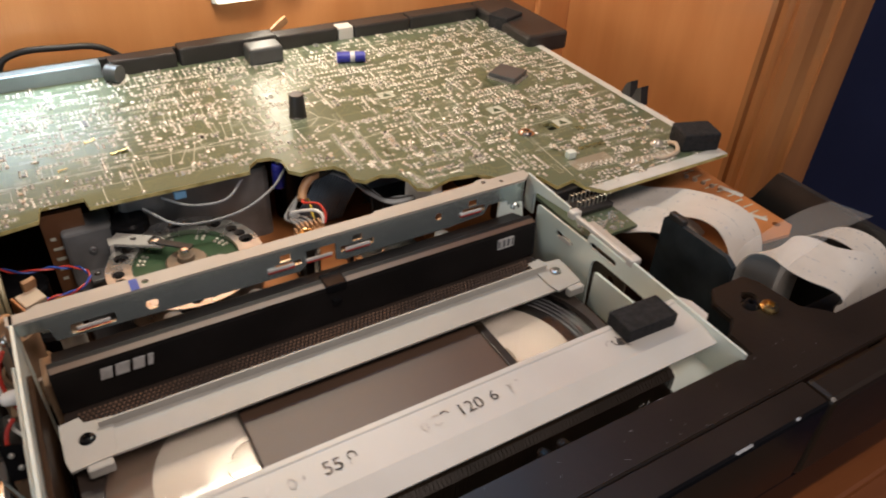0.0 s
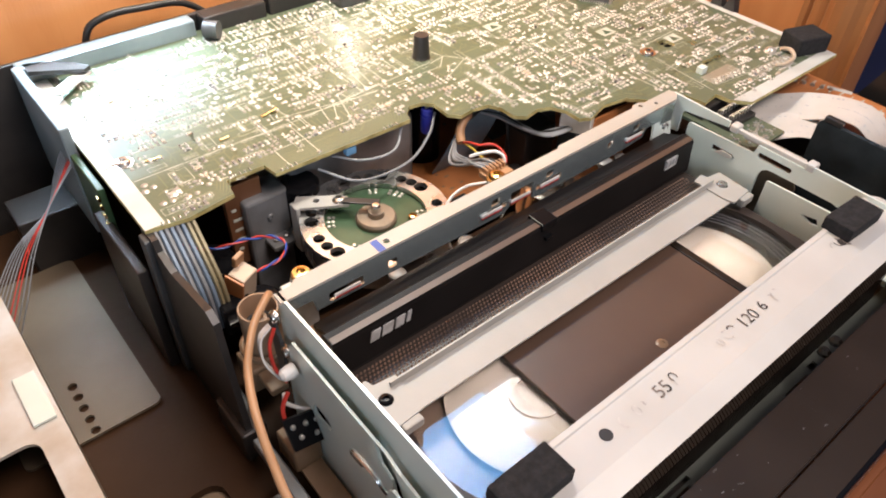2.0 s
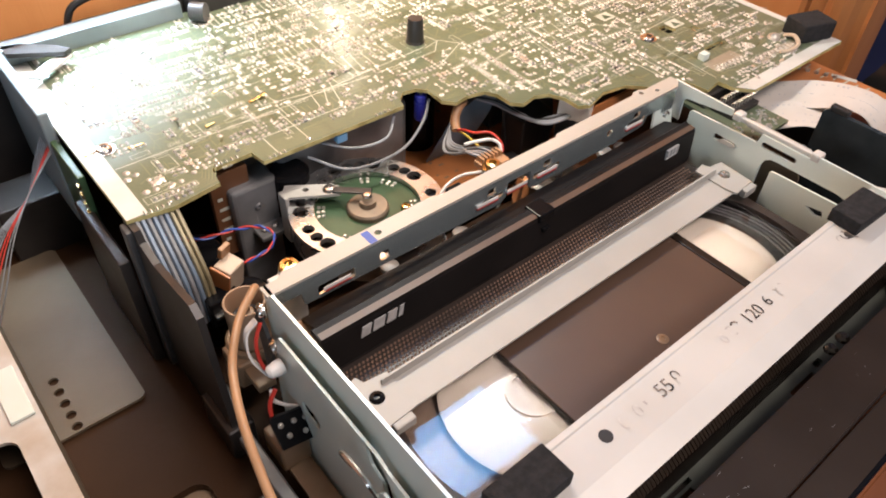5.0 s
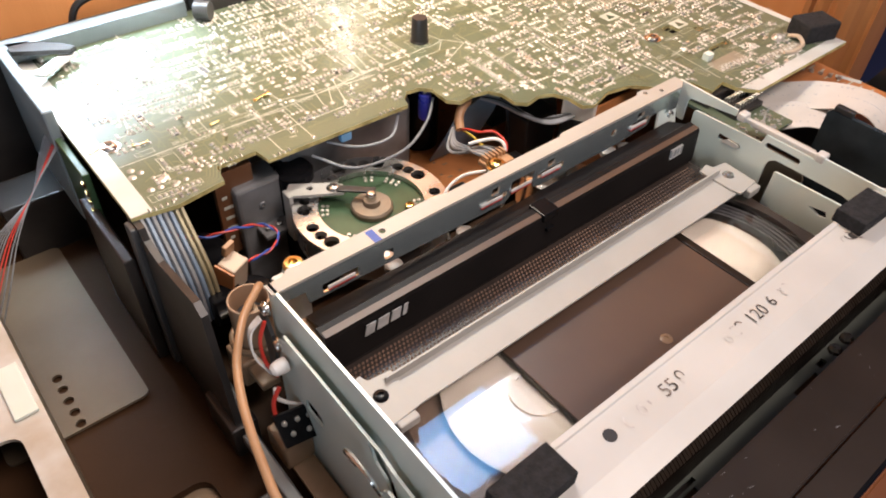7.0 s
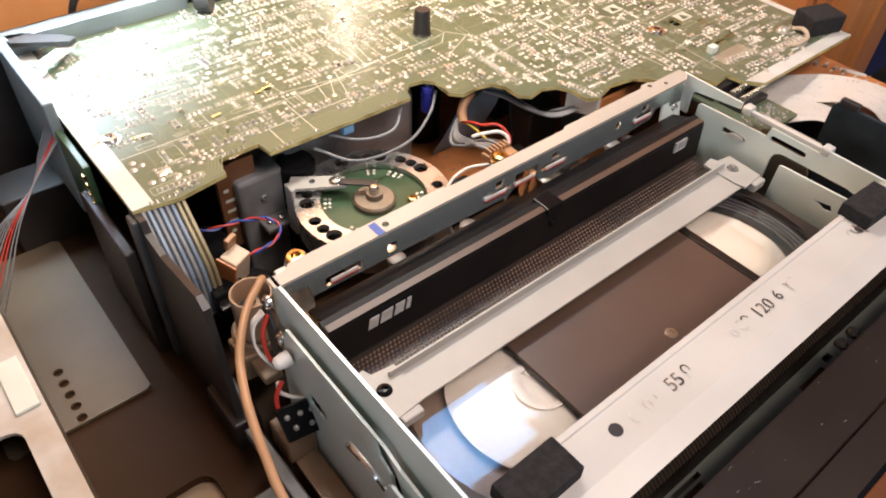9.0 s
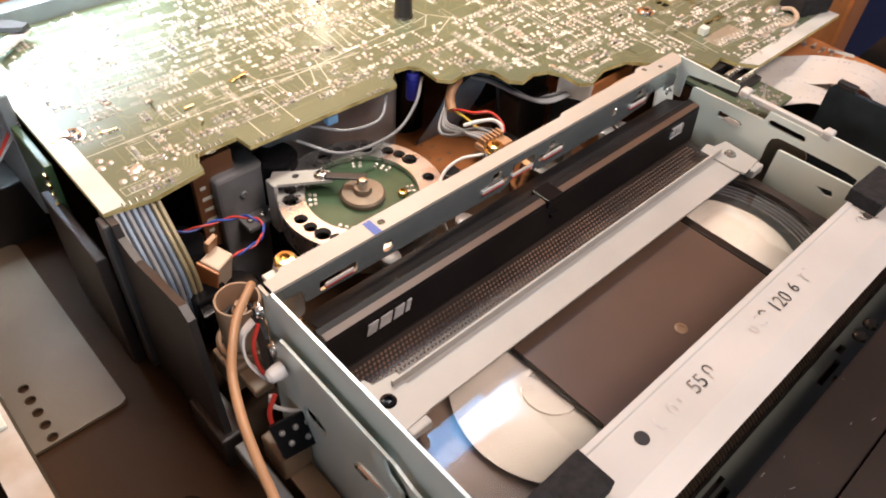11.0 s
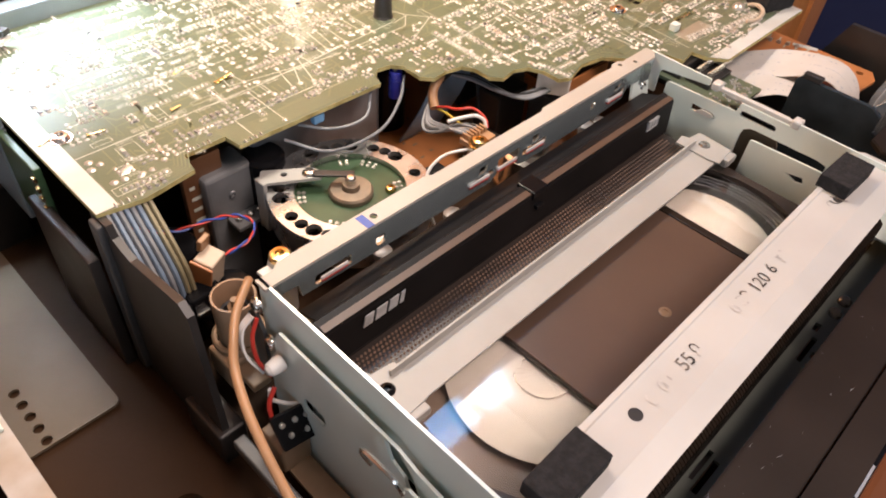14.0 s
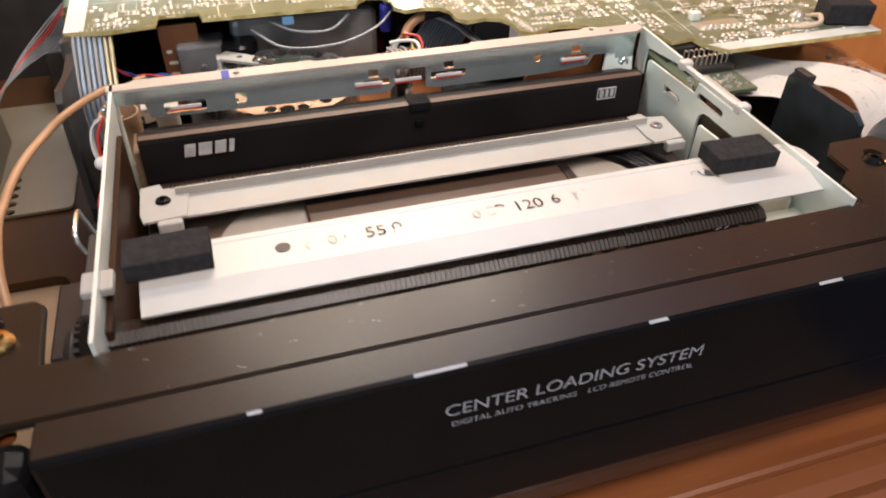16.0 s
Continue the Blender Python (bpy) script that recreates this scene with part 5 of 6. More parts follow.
part("pcb_tag", plate(B(), [(-3, 52), (-3, 70), (1, 78), (4, 74), (2, 52)], [], 1.2, in_x(-103.2)), GREY_PLASTIC, lm, "grey mounting tag")
for y, z in ((-1.0, 80.5), (-6, 68)):
    part("screw", screw_head(B(), (-102.2, y, z), 2.2, (-1, 0, 0), 2.0, True, 2.8), STEEL, lm, "steel screw on the wall", True)
part("grommet", lathe(B(), [(2.5, 0), (2.6, 2), (2.1, 4.5), (1.1, 5.4), (0, 5.4)], (-104, -12.5, 66.5), (-1, 0, 0), 18), WIRE_WHITE, lm, "translucent white plastic grommet", True)
part("bus_wire", band(B(), [(-105, -1, 78), (-109, -1, 74), (-110, -3, 66), (-107, -6, 58)], (0.2, 1, 0), 2.4, 0.7), WIRE_WHITE, lm, "white flat lead")
part("red_wire", tube(B(), [(-104.5, -3, 78), (-107.5, -4, 72), (-108, -6, 64), (-106, -9, 58)], 0.65, 8), WIRE_RED, lm, "red lead", True)

sb = thing("switch_board", (-108, -18, 26), "small black switch board with red and white leads", "circuit board")
bm = B()
q = [Vector(v) for v in ((-114, -18.4, 53.2), (-99.8, -18.6, 49.2), (-100.4, -24, 38.5), (-113.6, -24, 42))]
n = (q[1] - q[0]).cross(q[3] - q[0]).normalized() * 1.4
vs = [bm.verts.new(v) for v in q] + [bm.verts.new(v + n) for v in q]
for f in ((0, 1, 2, 3), (7, 6, 5, 4), (0, 4, 5, 1), (1, 5, 6, 2), (2, 6, 7, 3), (3, 7, 4, 0)):
    bm.faces.new([vs[i] for i in f])
bmesh.ops.recalc_face_normals(bm, faces=bm.faces[:])
part("board", bm, BLACK_GLOSS, sb, "glossy black little board")
part("bracket", box(B(), -114, -103.2, -22, -10, 26, 38, 0.8), TAN, sb, "tan sheet metal bracket")
bm = B()
for x, z in ((-111.5, 49.5), (-107, 48.2), (-103, 47), (-110, 45), (-104.5, 43)):
    lathe(bm, [(1.1, -1.4), (0.9, 0.6), (0, 1.2)], (x, -18.6 - (51.2 - z - (x + 107) * 0.28) * 0.5, z), (0, -0.9, 0.45), 8)
part("joints", bm, SOLDER, sb, "solder joints", True)
part("red_wire", tube(B(), [(-108, -13, 58), (-111, -14, 54), (-112, -16, 50), (-111, -18, 47)], 0.75, 8), WIRE_RED, sb, "red lead", True)
part("white_wire", tube(B(), [(-109, -12, 57), (-109, -12, 52), (-106, -15, 50), (-103, -17, 49)], 0.7, 8), WIRE_WHITE, sb, "white lead", True)

bm = tube(B(), [(-100.5, 5.5, 84.2), (-102.3, 3.6, 85.2), (-109.9, -2.3, 84.1), (-115.9, -9.7, 83.2), (-120.1, -16.2, 81.8), (-124.3, -26.9, 81.2), (-127, -36.5, 80.2), (-128.9, -45.5, 78.4), (-130.5, -56, 75.5), (-130, -72, 66), (-125, -90, 45), (-118, -100, 27)], 1.3, 12, 6)
solo("tan_cable", bm, CABLE_TAN, "tan sheathed cable arching past the carriage", "cable", "", "", True)

cn = thing("beige_connector", (-97, 43, 45), "beige plug with an orange latch on a black header", "connector")
part("plug", box(B(), -4.2, 4.2, -3.6, 3.6, 0, 13, 0.6, pose(-96.5, 41, 53, 12, 0, 25)), BEIGE, cn)
part("latch", box(B(), -2.5, 2.5, -1, 1, 0, 5, 0.4, pose(-95, 43, 66, 12, 0, 25)), CABLE_TAN, cn, "orange plastic latch")
part("header", box(B(), -108, -96, 32, 44, 44, 57, 1.0), BLACK_GLOSS, cn, "black header")
part("side_plate", box(B(), -5.4, -4.4, -4.2, 4.2, -1, 12.5, 0.3, pose(-96.5, 41, 53, 12, 0, 25)), BOARD_BROWN, cn, "orange-brown board beside the plug")
part("pins", box(B(), -107, -103, 30, 32, 50, 52), STEEL, cn)
# screw post by the rail's left end
ps = thing("screw_post", (-85, 12.5, 55), "pale bracket with a yellow zinc screw", "bracket")
part("post", lathe(B(), [(4.2, 0), (4.2, 20), (3.6, 22.5), (0, 22.5)], (-85, 12.5, 55), (0, 0, 1), 20), ZINC_WHITE, ps, "", True)
part("foot", box(B(), -93, -80, 4, 14, 74.5, 76, 0.5), ZINC_WHITE, ps)
part("screw", screw_head(B(), (-85, 12.5, 77.4), 3.6, (0, 0, 1), 2.4), BRASS, ps, "yellow zinc cross-head screw", True)
ts = thing("terminal_strip", (4, 11, 60), "brown terminal strip with a yellow screw and leads", "terminal")
part("comb", box(B(), 1, 13, 10, 18, 77, 79.5, 0.4), CABLE_TAN, ts, "brown comb")
part("stand", lathe(B(), [(4.5, 0), (4.5, 14), (3.5, 17), (0, 17)], (4, 10, 62), (0, 0, 1), 20), STEEL, ts, "steel post", True)
part("screw", screw_head(B(), (4.1, 10.6, 79.2), 3.3, (0, 0, 1), 2.4, True, 4.2), BRASS, ts, "yellow zinc cross-head screw", True)
for k in range(6):
    part("tooth", box(B(), 2 + k * 1.8, 2.9 + k * 1.8, 14, 17.5, 79.5, 81.5), CABLE_TAN, ts)
for x, m, e in ((3.0, WIRE_GREY, 0), (4.8, WIRE_GREY, 1.5), (6.6, WIRE_GREY, 3.2), (8.4, WIRE_GREY, 0.6), (10.2, WIRE_BLACK, 2.2)):
    part("lead", tube(B(), [(x, 16.5, 81), (x - 1, 23, 80 - e * 0.4), (9 - e, 33 + e, 73 - e), (10 - e * 1.2, 42, 71 - e * 0.5), (15, 48, 74), (21, 49, 78), (24, 51, 79)], 0.7, 8), m, ts, "grey lead", True)
part("lead", tube(B(), [(12.5, 15, 80), (13.2, 17, 82.4), (11.8, 20.5, 83.2), (7.5, 24, 82.2), (4, 27, 80.5)], 0.7, 8), WIRE_WHITE, ts, "white lead", True)
part("lead", tube(B(), [(13.4, 15, 80), (15, 18, 82), (14.5, 24, 83.5), (10, 28, 83), (12, 36, 79), (16, 46, 72)], 0.55, 8), WIRE_RED, ts, "red lead", True)
part("lead", tube(B(), [(12, 20, 76), (14, 30, 74), (17, 40, 72), (20, 52, 68)], 0.5, 8), WIRE_YELLOW, ts, "yellow lead", True)
part("sleeve", tube(B(), [(25, 52, 79.5), (33, 53.5, 80.5), (46, 56, 81)], 2.4, 12), WIRE_BLACK, ts, "black heat-shrink sleeve", True)
part("sleeve_end", tube(B(), [(14.5, 44, 73.5), (17, 48, 76.5), (21, 50.5, 79), (26, 52, 80)], 2.0, 12), CABLE_TAN, ts, "brown tape wrap", True)
part("lead", tube(B(), [(1, 13, 77), (-7, 17.5, 75.5), (-15, 18, 71), (-20, 13, 63), (-20, 6, 52)], 0.6, 8), WIRE_WHITE, ts, "thin pale lead loop", True)
for k, (m, r) in enumerate(((WIRE_GREY, 0.9), (WIRE_GREY, 0.9), (WIRE_BLACK, 1.0), (WIRE_GREY, 0.8))):
    part("lead", tube(B(), [(30, 54, 79), (38 + k, 46, 76.5), (42 + k * 1.6, 34 - k, 75 - k * 0.6), (47 + k * 1.4, 23 + k, 75), (57, 18.5 + k, 77)], r * 0.8, 8), m, ts, "grey lead", True)
part("lead", tube(B(), [(56, 12, 70), (66, 10, 76), (76, 9, 80), (88, 4.6, 83.2)], 1.2, 8), CABLE_TAN, ts, "tan lead", True)
solo("white_plug", box(B(), -7, 7, -4.5, 4.5, 0, 9, 0.6, pose(62, 20.5, 74.5, 0, 0, -60)), WIRE_WHITE, "white plastic wire plug under the board's edge", "connector")
bc = thing("blue_capacitor", (12, 64, 62), "small blue capacitor hanging under the board", "capacitor")
part("can", lathe(B(), [(0, 0), (2.6, 0), (2.8, 0.6), (2.8, 11), (2.4, 12), (0, 12)], (11.5, 64.5, 70), (0, 0, 1), 22), BLUE_CAP, bc, "", True)
part("leg", box(B(), 10.8, 12.2, 64.2, 64.7, 81.9, 84.0), SOLDER, bc, "tinned legs")
# striped grey ribbon
rb = thing("grey_ribbon_cable", (46, 66, 30), "dark grey ribbed ribbon cable bent upright", "cable")
for k in range(15):
    x = 27 + k * 1.75
    part("strand", tube(B(), [(x + 10, 72, 82), (x + 6, 64, 79.5), (x + 1, 58.5, 74), (x - 5, 57, 66), (x - 9, 60, 55), (x - 10, 66, 43)], 0.66, 6, 4), STRAND, rb, "", True)
jl = thing("flat_lead_sheet", (66, 54, 42), "dark blue-grey flat cable sheet with faint printed marks", "cable")
bm = B()
plate(bm, [(52, 44), (84, 44), (84, 76), (50, 76)], [], 0.6, lambda u, v, w: (u, 55 + w - (76 - v) * 0.2, v))
part("sheet", bm, mat("blue_grey_sheet", (0.085, 0.095, 0.11), 0.45, 0.0, (0.06, 0.068, 0.08), 40), jl)
for x, z, l in ((57, 62, 3), (62, 59, 2.2), (58, 56, 2.6), (63, 53, 3)):
    part("mark", box(B(), x, x + l, 54.6 - (76 - z) * 0.2, 54.8 - (76 - z) * 0.2, z, z + 1.6), GREY_INK, jl, "faint grey print mark")
# grey loops under the board's edge
for k, pts in enumerate(([(-40, 62, 80), (-30, 54, 78), (-16, 52, 78), (-6, 60, 81)], [(-48, 60, 78), (-36, 48, 74), (-14, 46, 74), (4, 54, 76), (14, 62, 80)])):
    solo("grey_wire", tube(B(), pts, 0.6, 8), WIRE_GREY, "thin grey wire sagging under the board's edge", "wire", "", "", True)
solo("blue_plug", box(B(), -35, -30, 58.6, 61.6, 79, 83, 0.6), REEL_BLUE, "small pale blue plug under the board's edge", "connector")
# left grey flat cable with shiny strands
fc = thing("striped_flat_cable", (-110, 50, 50), "grey-blue striped flat cable hanging from the board", "cable")
for k in range(8):
    x = -116.5 + k * 1.95
    m = (WIRE_GREY, STRAND)[k % 2] if k < 6 else mat("olive_strand", (0.30, 0.26, 0.16), 0.35, 0.3)
    part("strand", tube(B(), [(x, 57, 83.5), (x - 0.3, 51, 78), (x - 0.6, 43.5, 71), (x - 0.8, 38, 63), (x - 0.8, 36, 46)], 0.9, 6, 4), m, fc, "", True)
tw = thing("twisted_pair", (-78, 55, 55), "twisted red and blue wire pair", "wire")
core = curve_points([(-108, 66, 66), (-98, 57, 65), (-86, 54, 65), (-77, 51, 64), (-74, 45, 63), (-79, 40, 62), (-88, 39, 62), (-94, 42, 60)], 10)
for s, m in ((0, WIRE_RED), (math.pi, WIRE_BLUE)):
    pts = [p + 0.5 * Vector((math.cos(i * 0.55 + s) * 0.5, math.cos(i * 0.55 + s) * 0.7, math.sin(i * 0.55 + s))) for i, p in enumerate(core)]
    part("wire", tube(B(), pts, 0.42, 6, 1), m, tw, "", True)
# wires at the far left of the board
lw = thing("thin_wire_bundle", (-130, 110, 60), "bundle of thin grey and red wires beside the board", "wire")
for k in range(9):
    o = k * 2.1
    part("wire", tube(B(), [(-120.5, 120 + o, 83), (-126 - o * 0.2, 122 + o, 76 - o * 0.6), (-138, 118 + o * 1.3, 66 - o), (-150 - o * 0.4, 108 + o * 1.6, 56 - o), (-160 - o, 98 + o, 44 - o), (-172 - o * 0.5, 94 + o, 24)], 0.26, 6), WIRE_RED if k in (2, 3) else WIRE_GREY, lw, "", True)
part("connector", box(B(), -123.4, -120.6, 94, 123, 50, 82, 0.5), BOARD_DARK, lw, "small green board edge")
bm = B()
for k in range(7):
    box(bm, -124.2, -123.2, 93.2, 95.2, 52 + k * 4.2, 54 + k * 4.2)
part("contacts", bm, BRASS, lw, "gold edge contacts")
# dark blocks below
bl = thing("power_transformer", (-20, 90, 10), "dark blue-grey cased block under the board", "transformer")
part("case", box(B(), -56, 9, 70, 112, 12, 79, 3.0), CASE_GREY, bl)
part("ribs", plate(B(), rect(-50, 4, 76, 108), [], 1.5, in_z(79.2)), BLACK, bl)
bl2 = thing("drum_block", (-72, 66, 10), "dark metal block with screws behind the motor disc", "bracket")
part("body", box(B(), -80, -60, 64, 78, 12, 72, 1.5), CASE_GREY, bl2)
part("plate", box(B(), -74, -58, 56, 64, 50, 52, 0.4), CASE_GREY, bl2, "perforated dark strip")
for x in (-71, -66, -62):
    part("screw", screw_head(B(), (x, 60, 52), 1.4, (0, 0, 1), 1.2), STEEL, bl2, "small steel screw", True)
part("screw", screw_head(B(), (-70, 64, 62), 1.5, (0, -1, 0), 1.0), CASE_GREY, bl2, "steel screw", True)
for x, y, r, h in ((-100, 62, 11, 44), (-54, 66, 8, 60), (24, 84, 9, 62), (-92, 36, 8, 40)):
    solo("black_capacitor", lathe(B(), [(0, 0), (r, 0), (r, h - 1.5), (r - 1, h - 0.3), (r - 2.4, h - 0.2), (0, h - 0.4)], (x, y, 12), (0, 0, 1), 28), BLACK_GLOSS, "black cylindrical capacitor standing under the board", "capacitor", "black capacitors", "", True)
bd = thing("brown_inner_board", (40, 60, 40), "reddish brown circuit board deep inside the chassis", "circuit board")
part("laminate", box(B(), -10, 110, 27, 150, 40, 41.6, 0.2), BOARD_BROWN, bd)
bm = B()
for _ in range(160):
    x, y = rng.uniform(-6, 106), rng.uniform(29, 140)
    box(bm, x, x + rng.uniform(0.5, 3), y, y + rng.uniform(0.5, 2), 41.6, 41.66)
tagged(part("print", bm, TAN, bd, "pale printed marks"), kind="stuff")
for x, y, w, d, h, m in ((30, 30, 16, 10, 14, BLACK), (52, 40, 20, 14, 30, BLACK), (74, 28, 12, 12, 26, GREY_PLASTIC), (60, 70, 22, 12, 40, BLACK), (6, 32, 8, 8, 10, BLACK)):
    part("block", box(B(), x, x + w, y, y + d, 41.6, 41.6 + h * 0.75, 0.8), m, bd, "dark component")
part("brown_sheet", plate(B(), [(66, 36), (60, 62), (70, 78), (96, 78), (96, 36)], [], 1.2, in_y(16)), BOARD_BROWN, bd, "upright brown board")
sbr = thing("brown_side_board", (-80, 70, 40), "brown board piece seen through the notch", "circuit board")
part("laminate", box(B(), -86, -70, 68, 71, 40, 80, 0.3), mat("dark_brown_board", (0.17, 0.078, 0.038), 0.36, 0.0, (0.12, 0.055, 0.026), 45, 0.08, 500), sbr)
bm = B()
for k in range(5):
    box(bm, -84, -83 + rng.uniform(1, 8), 67.9, 68.0, 48 + k * 5, 49.4 + k * 5)
part("print", bm, SILK, sbr, "pale print bars")
# deck plate of the mechanism behind the rail
dk = thing("tape_deck_plate", (0, 20, 38), "dull metal deck plate under the tape carriage", "deck plate")
part("plate", plate(B(), rect(-98, 98, -18, 24), [], 1.4, in_z(38)), BASE_BROWN, dk)
part("drum", lathe(B(), [(0, 0), (16, 0), (16, 10), (15.6, 11), (15.6, 20), (14, 21.5), (4, 21.5), (4, 24), (0, 24)], (38, 8, 40), (0.1, 0.05, 1), 48), STEEL, dk, "polished head drum", True)
for x, y, h in ((-52, 2, 28), (-22, -2, 30), (60, 0, 30), (14, -6, 26), (78, 4, 22), (28, -10, 32)):
    part("roller", lathe(B(), [(0, 0), (3.4, 0), (3.4, 2), (2.4, 2.4), (2.4, h - 3), (3.4, h - 2.5), (3.4, h - 0.6), (2.4, h), (0, h)], (x, y, 39.4), (0, 0, 1), 20), WIRE_WHITE if x in (28, 14) else CASE_GREY, dk, "small guide roller", True)
part("lever", box(B(), -84, -72, -16, -2, 62, 64, 0.6), BEIGE, dk, "small beige lever")
part("lever", box(B(), -96, -86, -18, -4, 40, 72, 0.8), TAN, dk, "tan upright lever")

# ---- to the right of the carriage ----
cb = thing("connector_board", (116, -25, 40), "small green board with a black pin header", "circuit board")
part("laminate", box(B(), 105.8, 131.5, -41, 2, 75.6, 77.2, 0.2), BOARD, cb)
bm = B()
for _ in range(70):
    x, y = rng.uniform(107, 130), rng.uniform(-39.5, -27.5)
    lathe(bm, [(0.7, 0), (0.5, 0.5), (0, 0.7)], (x, y, 77.2), (0, 0, 1), 7)
part("joints", bm, SOLDER, cb, "solder joints", True)
hd = part("header", box(B(), 108.5, 128, -13, -3.5, 77.2, 83.0, 0.6), BLACK, cb, "black pin header")
part("pin_base", box(B(), 110.5, 131, -26, -15, 77.2, 79.6, 0.5), BLACK, hd, "low black pin base")
for r in range(2):
    for k in range(8):
        x = 112.4 + k * 2.3
        part("pin", tube(B(), [(x, -17.5 - r * 5.5, 79.4), (x, -17.5 - r * 5.5, 83.4), (x, -18.2 - r * 5.5, 84.2), (x, -19.6 - r * 5.5, 84.3)], 0.34, 6, 3), SOLDER, hd)
part("pillar", box(B(), 112, 118, -38, -32, 40, 75.6), BLACK, cb)
bk = thing("black_bracket", (134, -76, 10), "black plastic bracket standing beside the white flat cables", "bracket")
bm = plate(B(), [(-52, 10), (-52, 87), (-55, 90.5), (-60, 90.5), (-62, 88.5), (-84, 88.5), (-88, 86), (-88, 79), (-104, 77), (-104, 10)], [], 2.4, lambda u, v, w: (133.0 + w, u, v))
part("blade", bm, BLADE, bk)
part("top_lip", box(B(), 132.6, 135.8, -62, -54, 88.6, 91.2, 0.5), BLACK, bk, "small raised lip")
part("foot", box(B(), 126, 140, -104, -52, 10, 13, 0.6), BLACK, bk)
for name, pts, across, w in (
    ("white_flat_cable", [(130, 6, 71.5), (141, -8, 71.5), (153, -22, 72.5), (162, -36, 76.5), (167, -50, 79.5), (168.5, -62, 78), (168, -71, 68), (167, -76, 45), (166, -80, 14)], [(0.75, 0.65, 0.05)] * 2 + [(0.82, 0.56, 0.05)] * 2 + [(0.95, 0.3, 0)] + [(1, 0.12, 0)] * 4, 23),
    ("white_flat_cable", [(122, -24, 70.4), (132, -30, 73), (144, -40, 75), (152, -52, 72), (154, -62, 58), (154, -70, 14)], [(0.5, 0.85, 0)] * 3 + [(1, 0.3, 0)] * 3, 20),
    ("white_flat_cable", [(160, -84, 14), (160, -82, 55), (160.5, -82.5, 76), (163, -87, 84.2), (170, -100, 84), (177, -111, 81.5), (180, -115, 72), (180, -116, 63)], [(1, -0.12, 0)] * 8, 27),
    ("white_flat_cable", [(197, -78, 14), (197, -76, 50), (198, -78, 72), (200, -86, 80), (203, -99, 80), (204, -110, 72), (204, -113, 63)], [(1, -0.1, 0)] * 7, 15),
):
    ob = solo(name, band(B(), pts, across, w, 0.35), FFC, "white flat ribbon cable looping down beside the bracket", "cable", "white flat cables", "", True)
    ps = curve_points(pts, 8)
    bm = B()
    for k in range(1, len(ps) - 2):
        for row in (-0.30, 0.0, 0.33):
            if rng.random() < 0.55:
                a = Vector(across[min(k // 8, len(across) - 1)]).normalized()
                d = (ps[k + 1] - ps[k]).normalized()
                a = (a - d * a.dot(d)).normalized()
                u = d.cross(a)
                for side in (-1, 1):
                    c = ps[k] + a * w * row + u * side * 0.22
                    l = d * rng.uniform(0.4, 1.6)
                    bm.faces.new([bm.verts.new(q) for q in (c - a * 0.28, c - a * 0.28 + l, c + a * 0.28 + l, c + a * 0.28)])
    tagged(part("print", bm, GREY_INK, ob, "small grey print marks"), kind="stuff")
film = solo("clear_film", band(B(), [(148, -90, 58), (150, -88, 82), (160, -88, 88.5), (186, -86, 91), (209, -84, 88)], [(0.3, -0.95, 0.1)] * 5, 18, 0.15), FILM, "crinkled clear plastic film over the flat cables", "film", "", "", True)
film.visible_shadow = False
ob = thing("orange_brown_board", (190, -20, 40), "orange-brown circuit board standing at the chassis side", "circuit board")
part("laminate", plate(B(), [(158, -66), (196, -70), (203, -66), (203, 20), (158, 20)], [ring(197, -62, 1.8, 12)], 1.6, in_z(68.4)), BOARD_BROWN, ob)
part("pillar", box(B(), 190, 198, -60, -52, 10, 68.4), BLACK, ob, "black support pillar")
bm = B()
for k in range(12):
    box(bm, 190 + rng.uniform(0, 6), 198 + rng.uniform(0, 3), -56 + k * 5.0, -55.2 + k * 5.0, 70.02, 70.08)
part("print", bm, SILK, ob, "pale print bars")
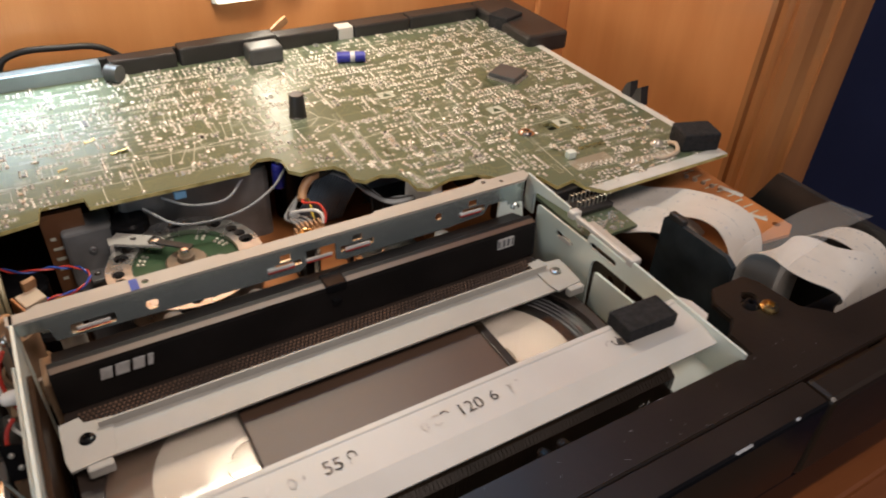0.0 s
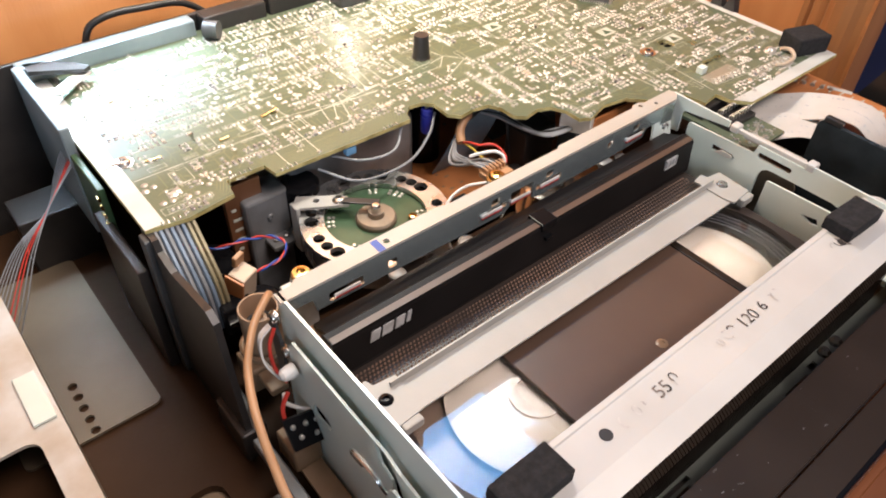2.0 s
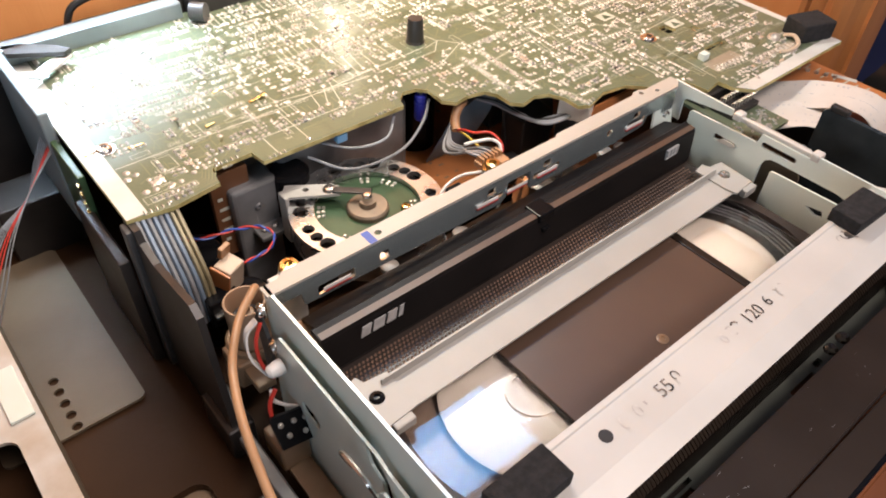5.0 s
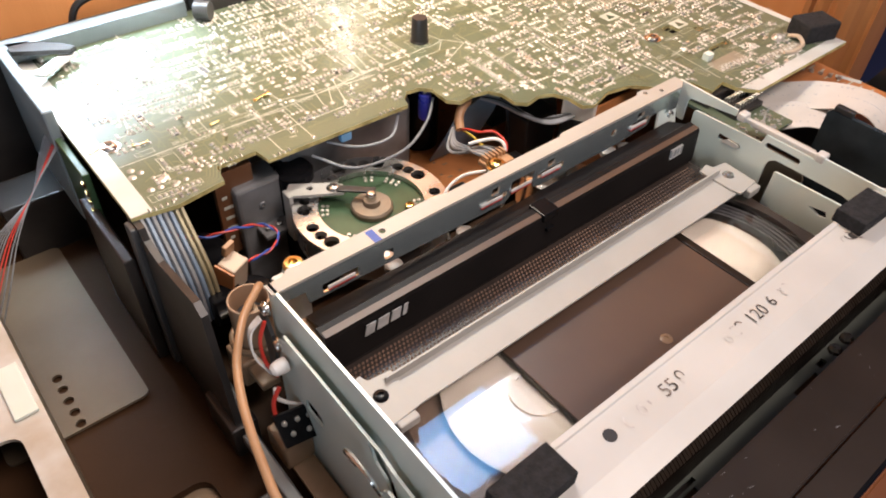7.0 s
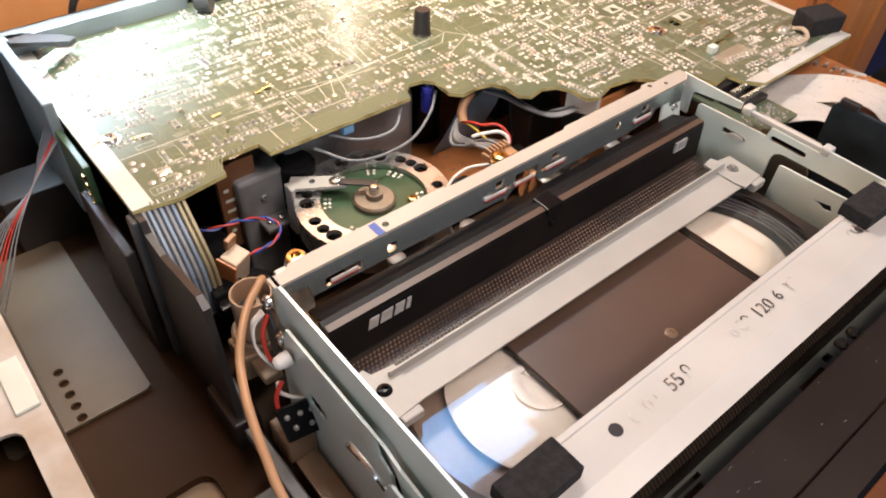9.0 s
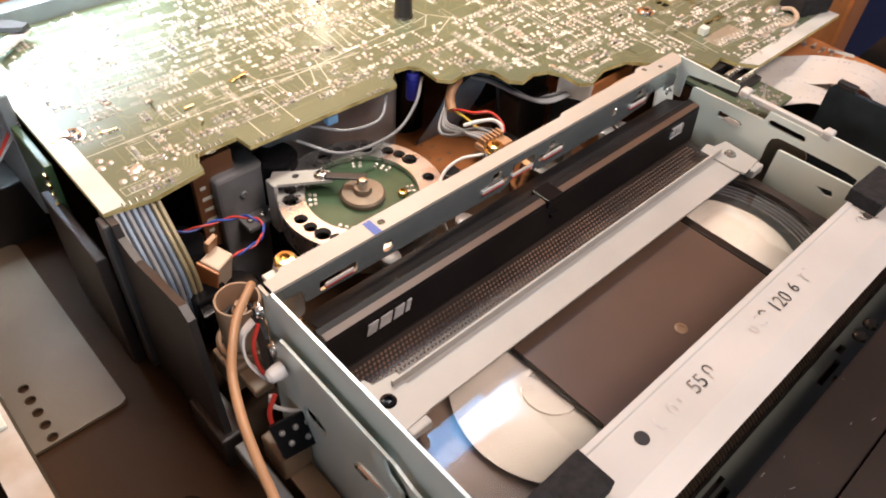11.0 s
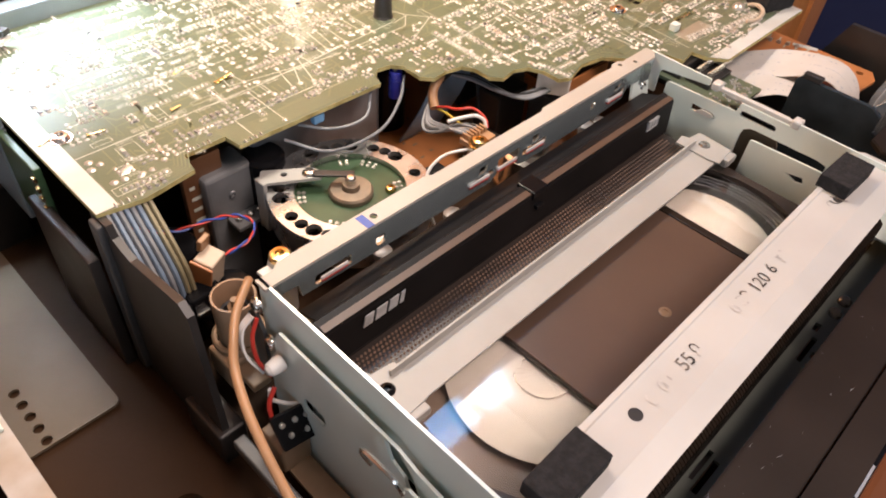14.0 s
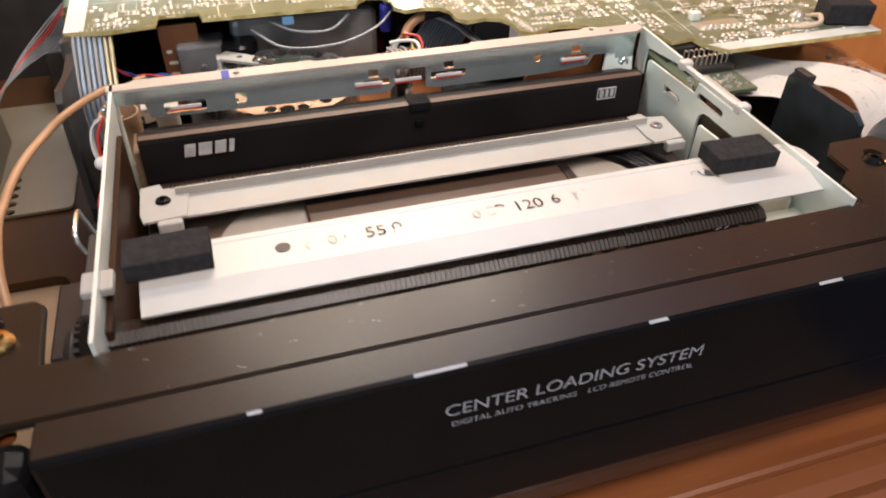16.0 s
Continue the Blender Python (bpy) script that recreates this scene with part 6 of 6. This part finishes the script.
for x0, y0, w, d, a in ((203, -33, 3.2, 12, 20), (197, -54, 2.6, 9, 30)):
    part("label", box(B(), -w / 2, w / 2, -d / 2, d / 2, 70.0, 70.12, 0, pose(x0 - 3, y0, 0, 0, 0, a)), BOARD_BARE, ob, "small pale printed label")
part("coil", tube(B(), [(178, 2, 76), (186, -4, 77)], 3.0, 12, 1), BOARD_DARK, ob, "small green coil", True)
bm = B()
for k in range(5):
    lathe(bm, [(1.2, 0), (1.0, 1.4), (0, 1.8)], (190 + k * 1.6, -14 - k * 4, 70), (0, 0, 1), 8)
part("joints", bm, SOLDER, ob, "solder blobs", True)
solo("brown_coil", lathe(B(), [(0, 0), (9, 0), (9, 26), (7, 28), (0, 28)], (184, 8, 54), (0, 0, 1), 24), BOARD_BROWN, "brown wound coil under the board's corner", "coil", "", "", True)
solo("black_tray", box(B(), 140, 209, -116, -100, 10, 62, 1.5), BLACK, "black plastic tray behind the front panel", "tray")

# ---- behind the recorder ----
LAMP_GLOW = bpy.data.materials.new("warm_lamp_glow")
LAMP_GLOW.use_nodes = True
LAMP_GLOW.node_tree.nodes["Principled BSDF"].inputs["Emission Color"].default_value = (1.0, 0.86, 0.62, 1)
LAMP_GLOW.node_tree.nodes["Principled BSDF"].inputs["Emission Strength"].default_value = 3.0
wl = thing("cabinet_wall_lamp", (56, 210, 105), "lit warm-white lamp bar on the wooden back panel", "lamp")
part("housing", box(B(), 28, 84, 209.0, 211.8, 106, 126, 0.8), WIRE_WHITE, wl, "white housing")
part("diffuser", box(B(), 30, 82, 206.0, 209.0, 106.5, 125, 1.0), LAMP_GLOW, wl, "glowing warm diffuser")
solo("mains_lead", tube(B(), [(-92, 204, 8), (-90, 205, 60), (-86, 204, 88), (-77, 203, 96), (-58, 202, 96.5), (-32, 202, 91), (-10, 203, 60), (-6, 204, 6)], 1.7, 10), WIRE_BLACK, "black mains lead arching behind the recorder", "mains lead", "", "", True)
solo("yellow_tag", box(B(), -8, 8, -1, 1, 0, 5, 0.8, pose(62, 198, 90, 0, -25, 20)), CABLE_TAN, "yellowish plastic tag sticking up behind the board", "tag")
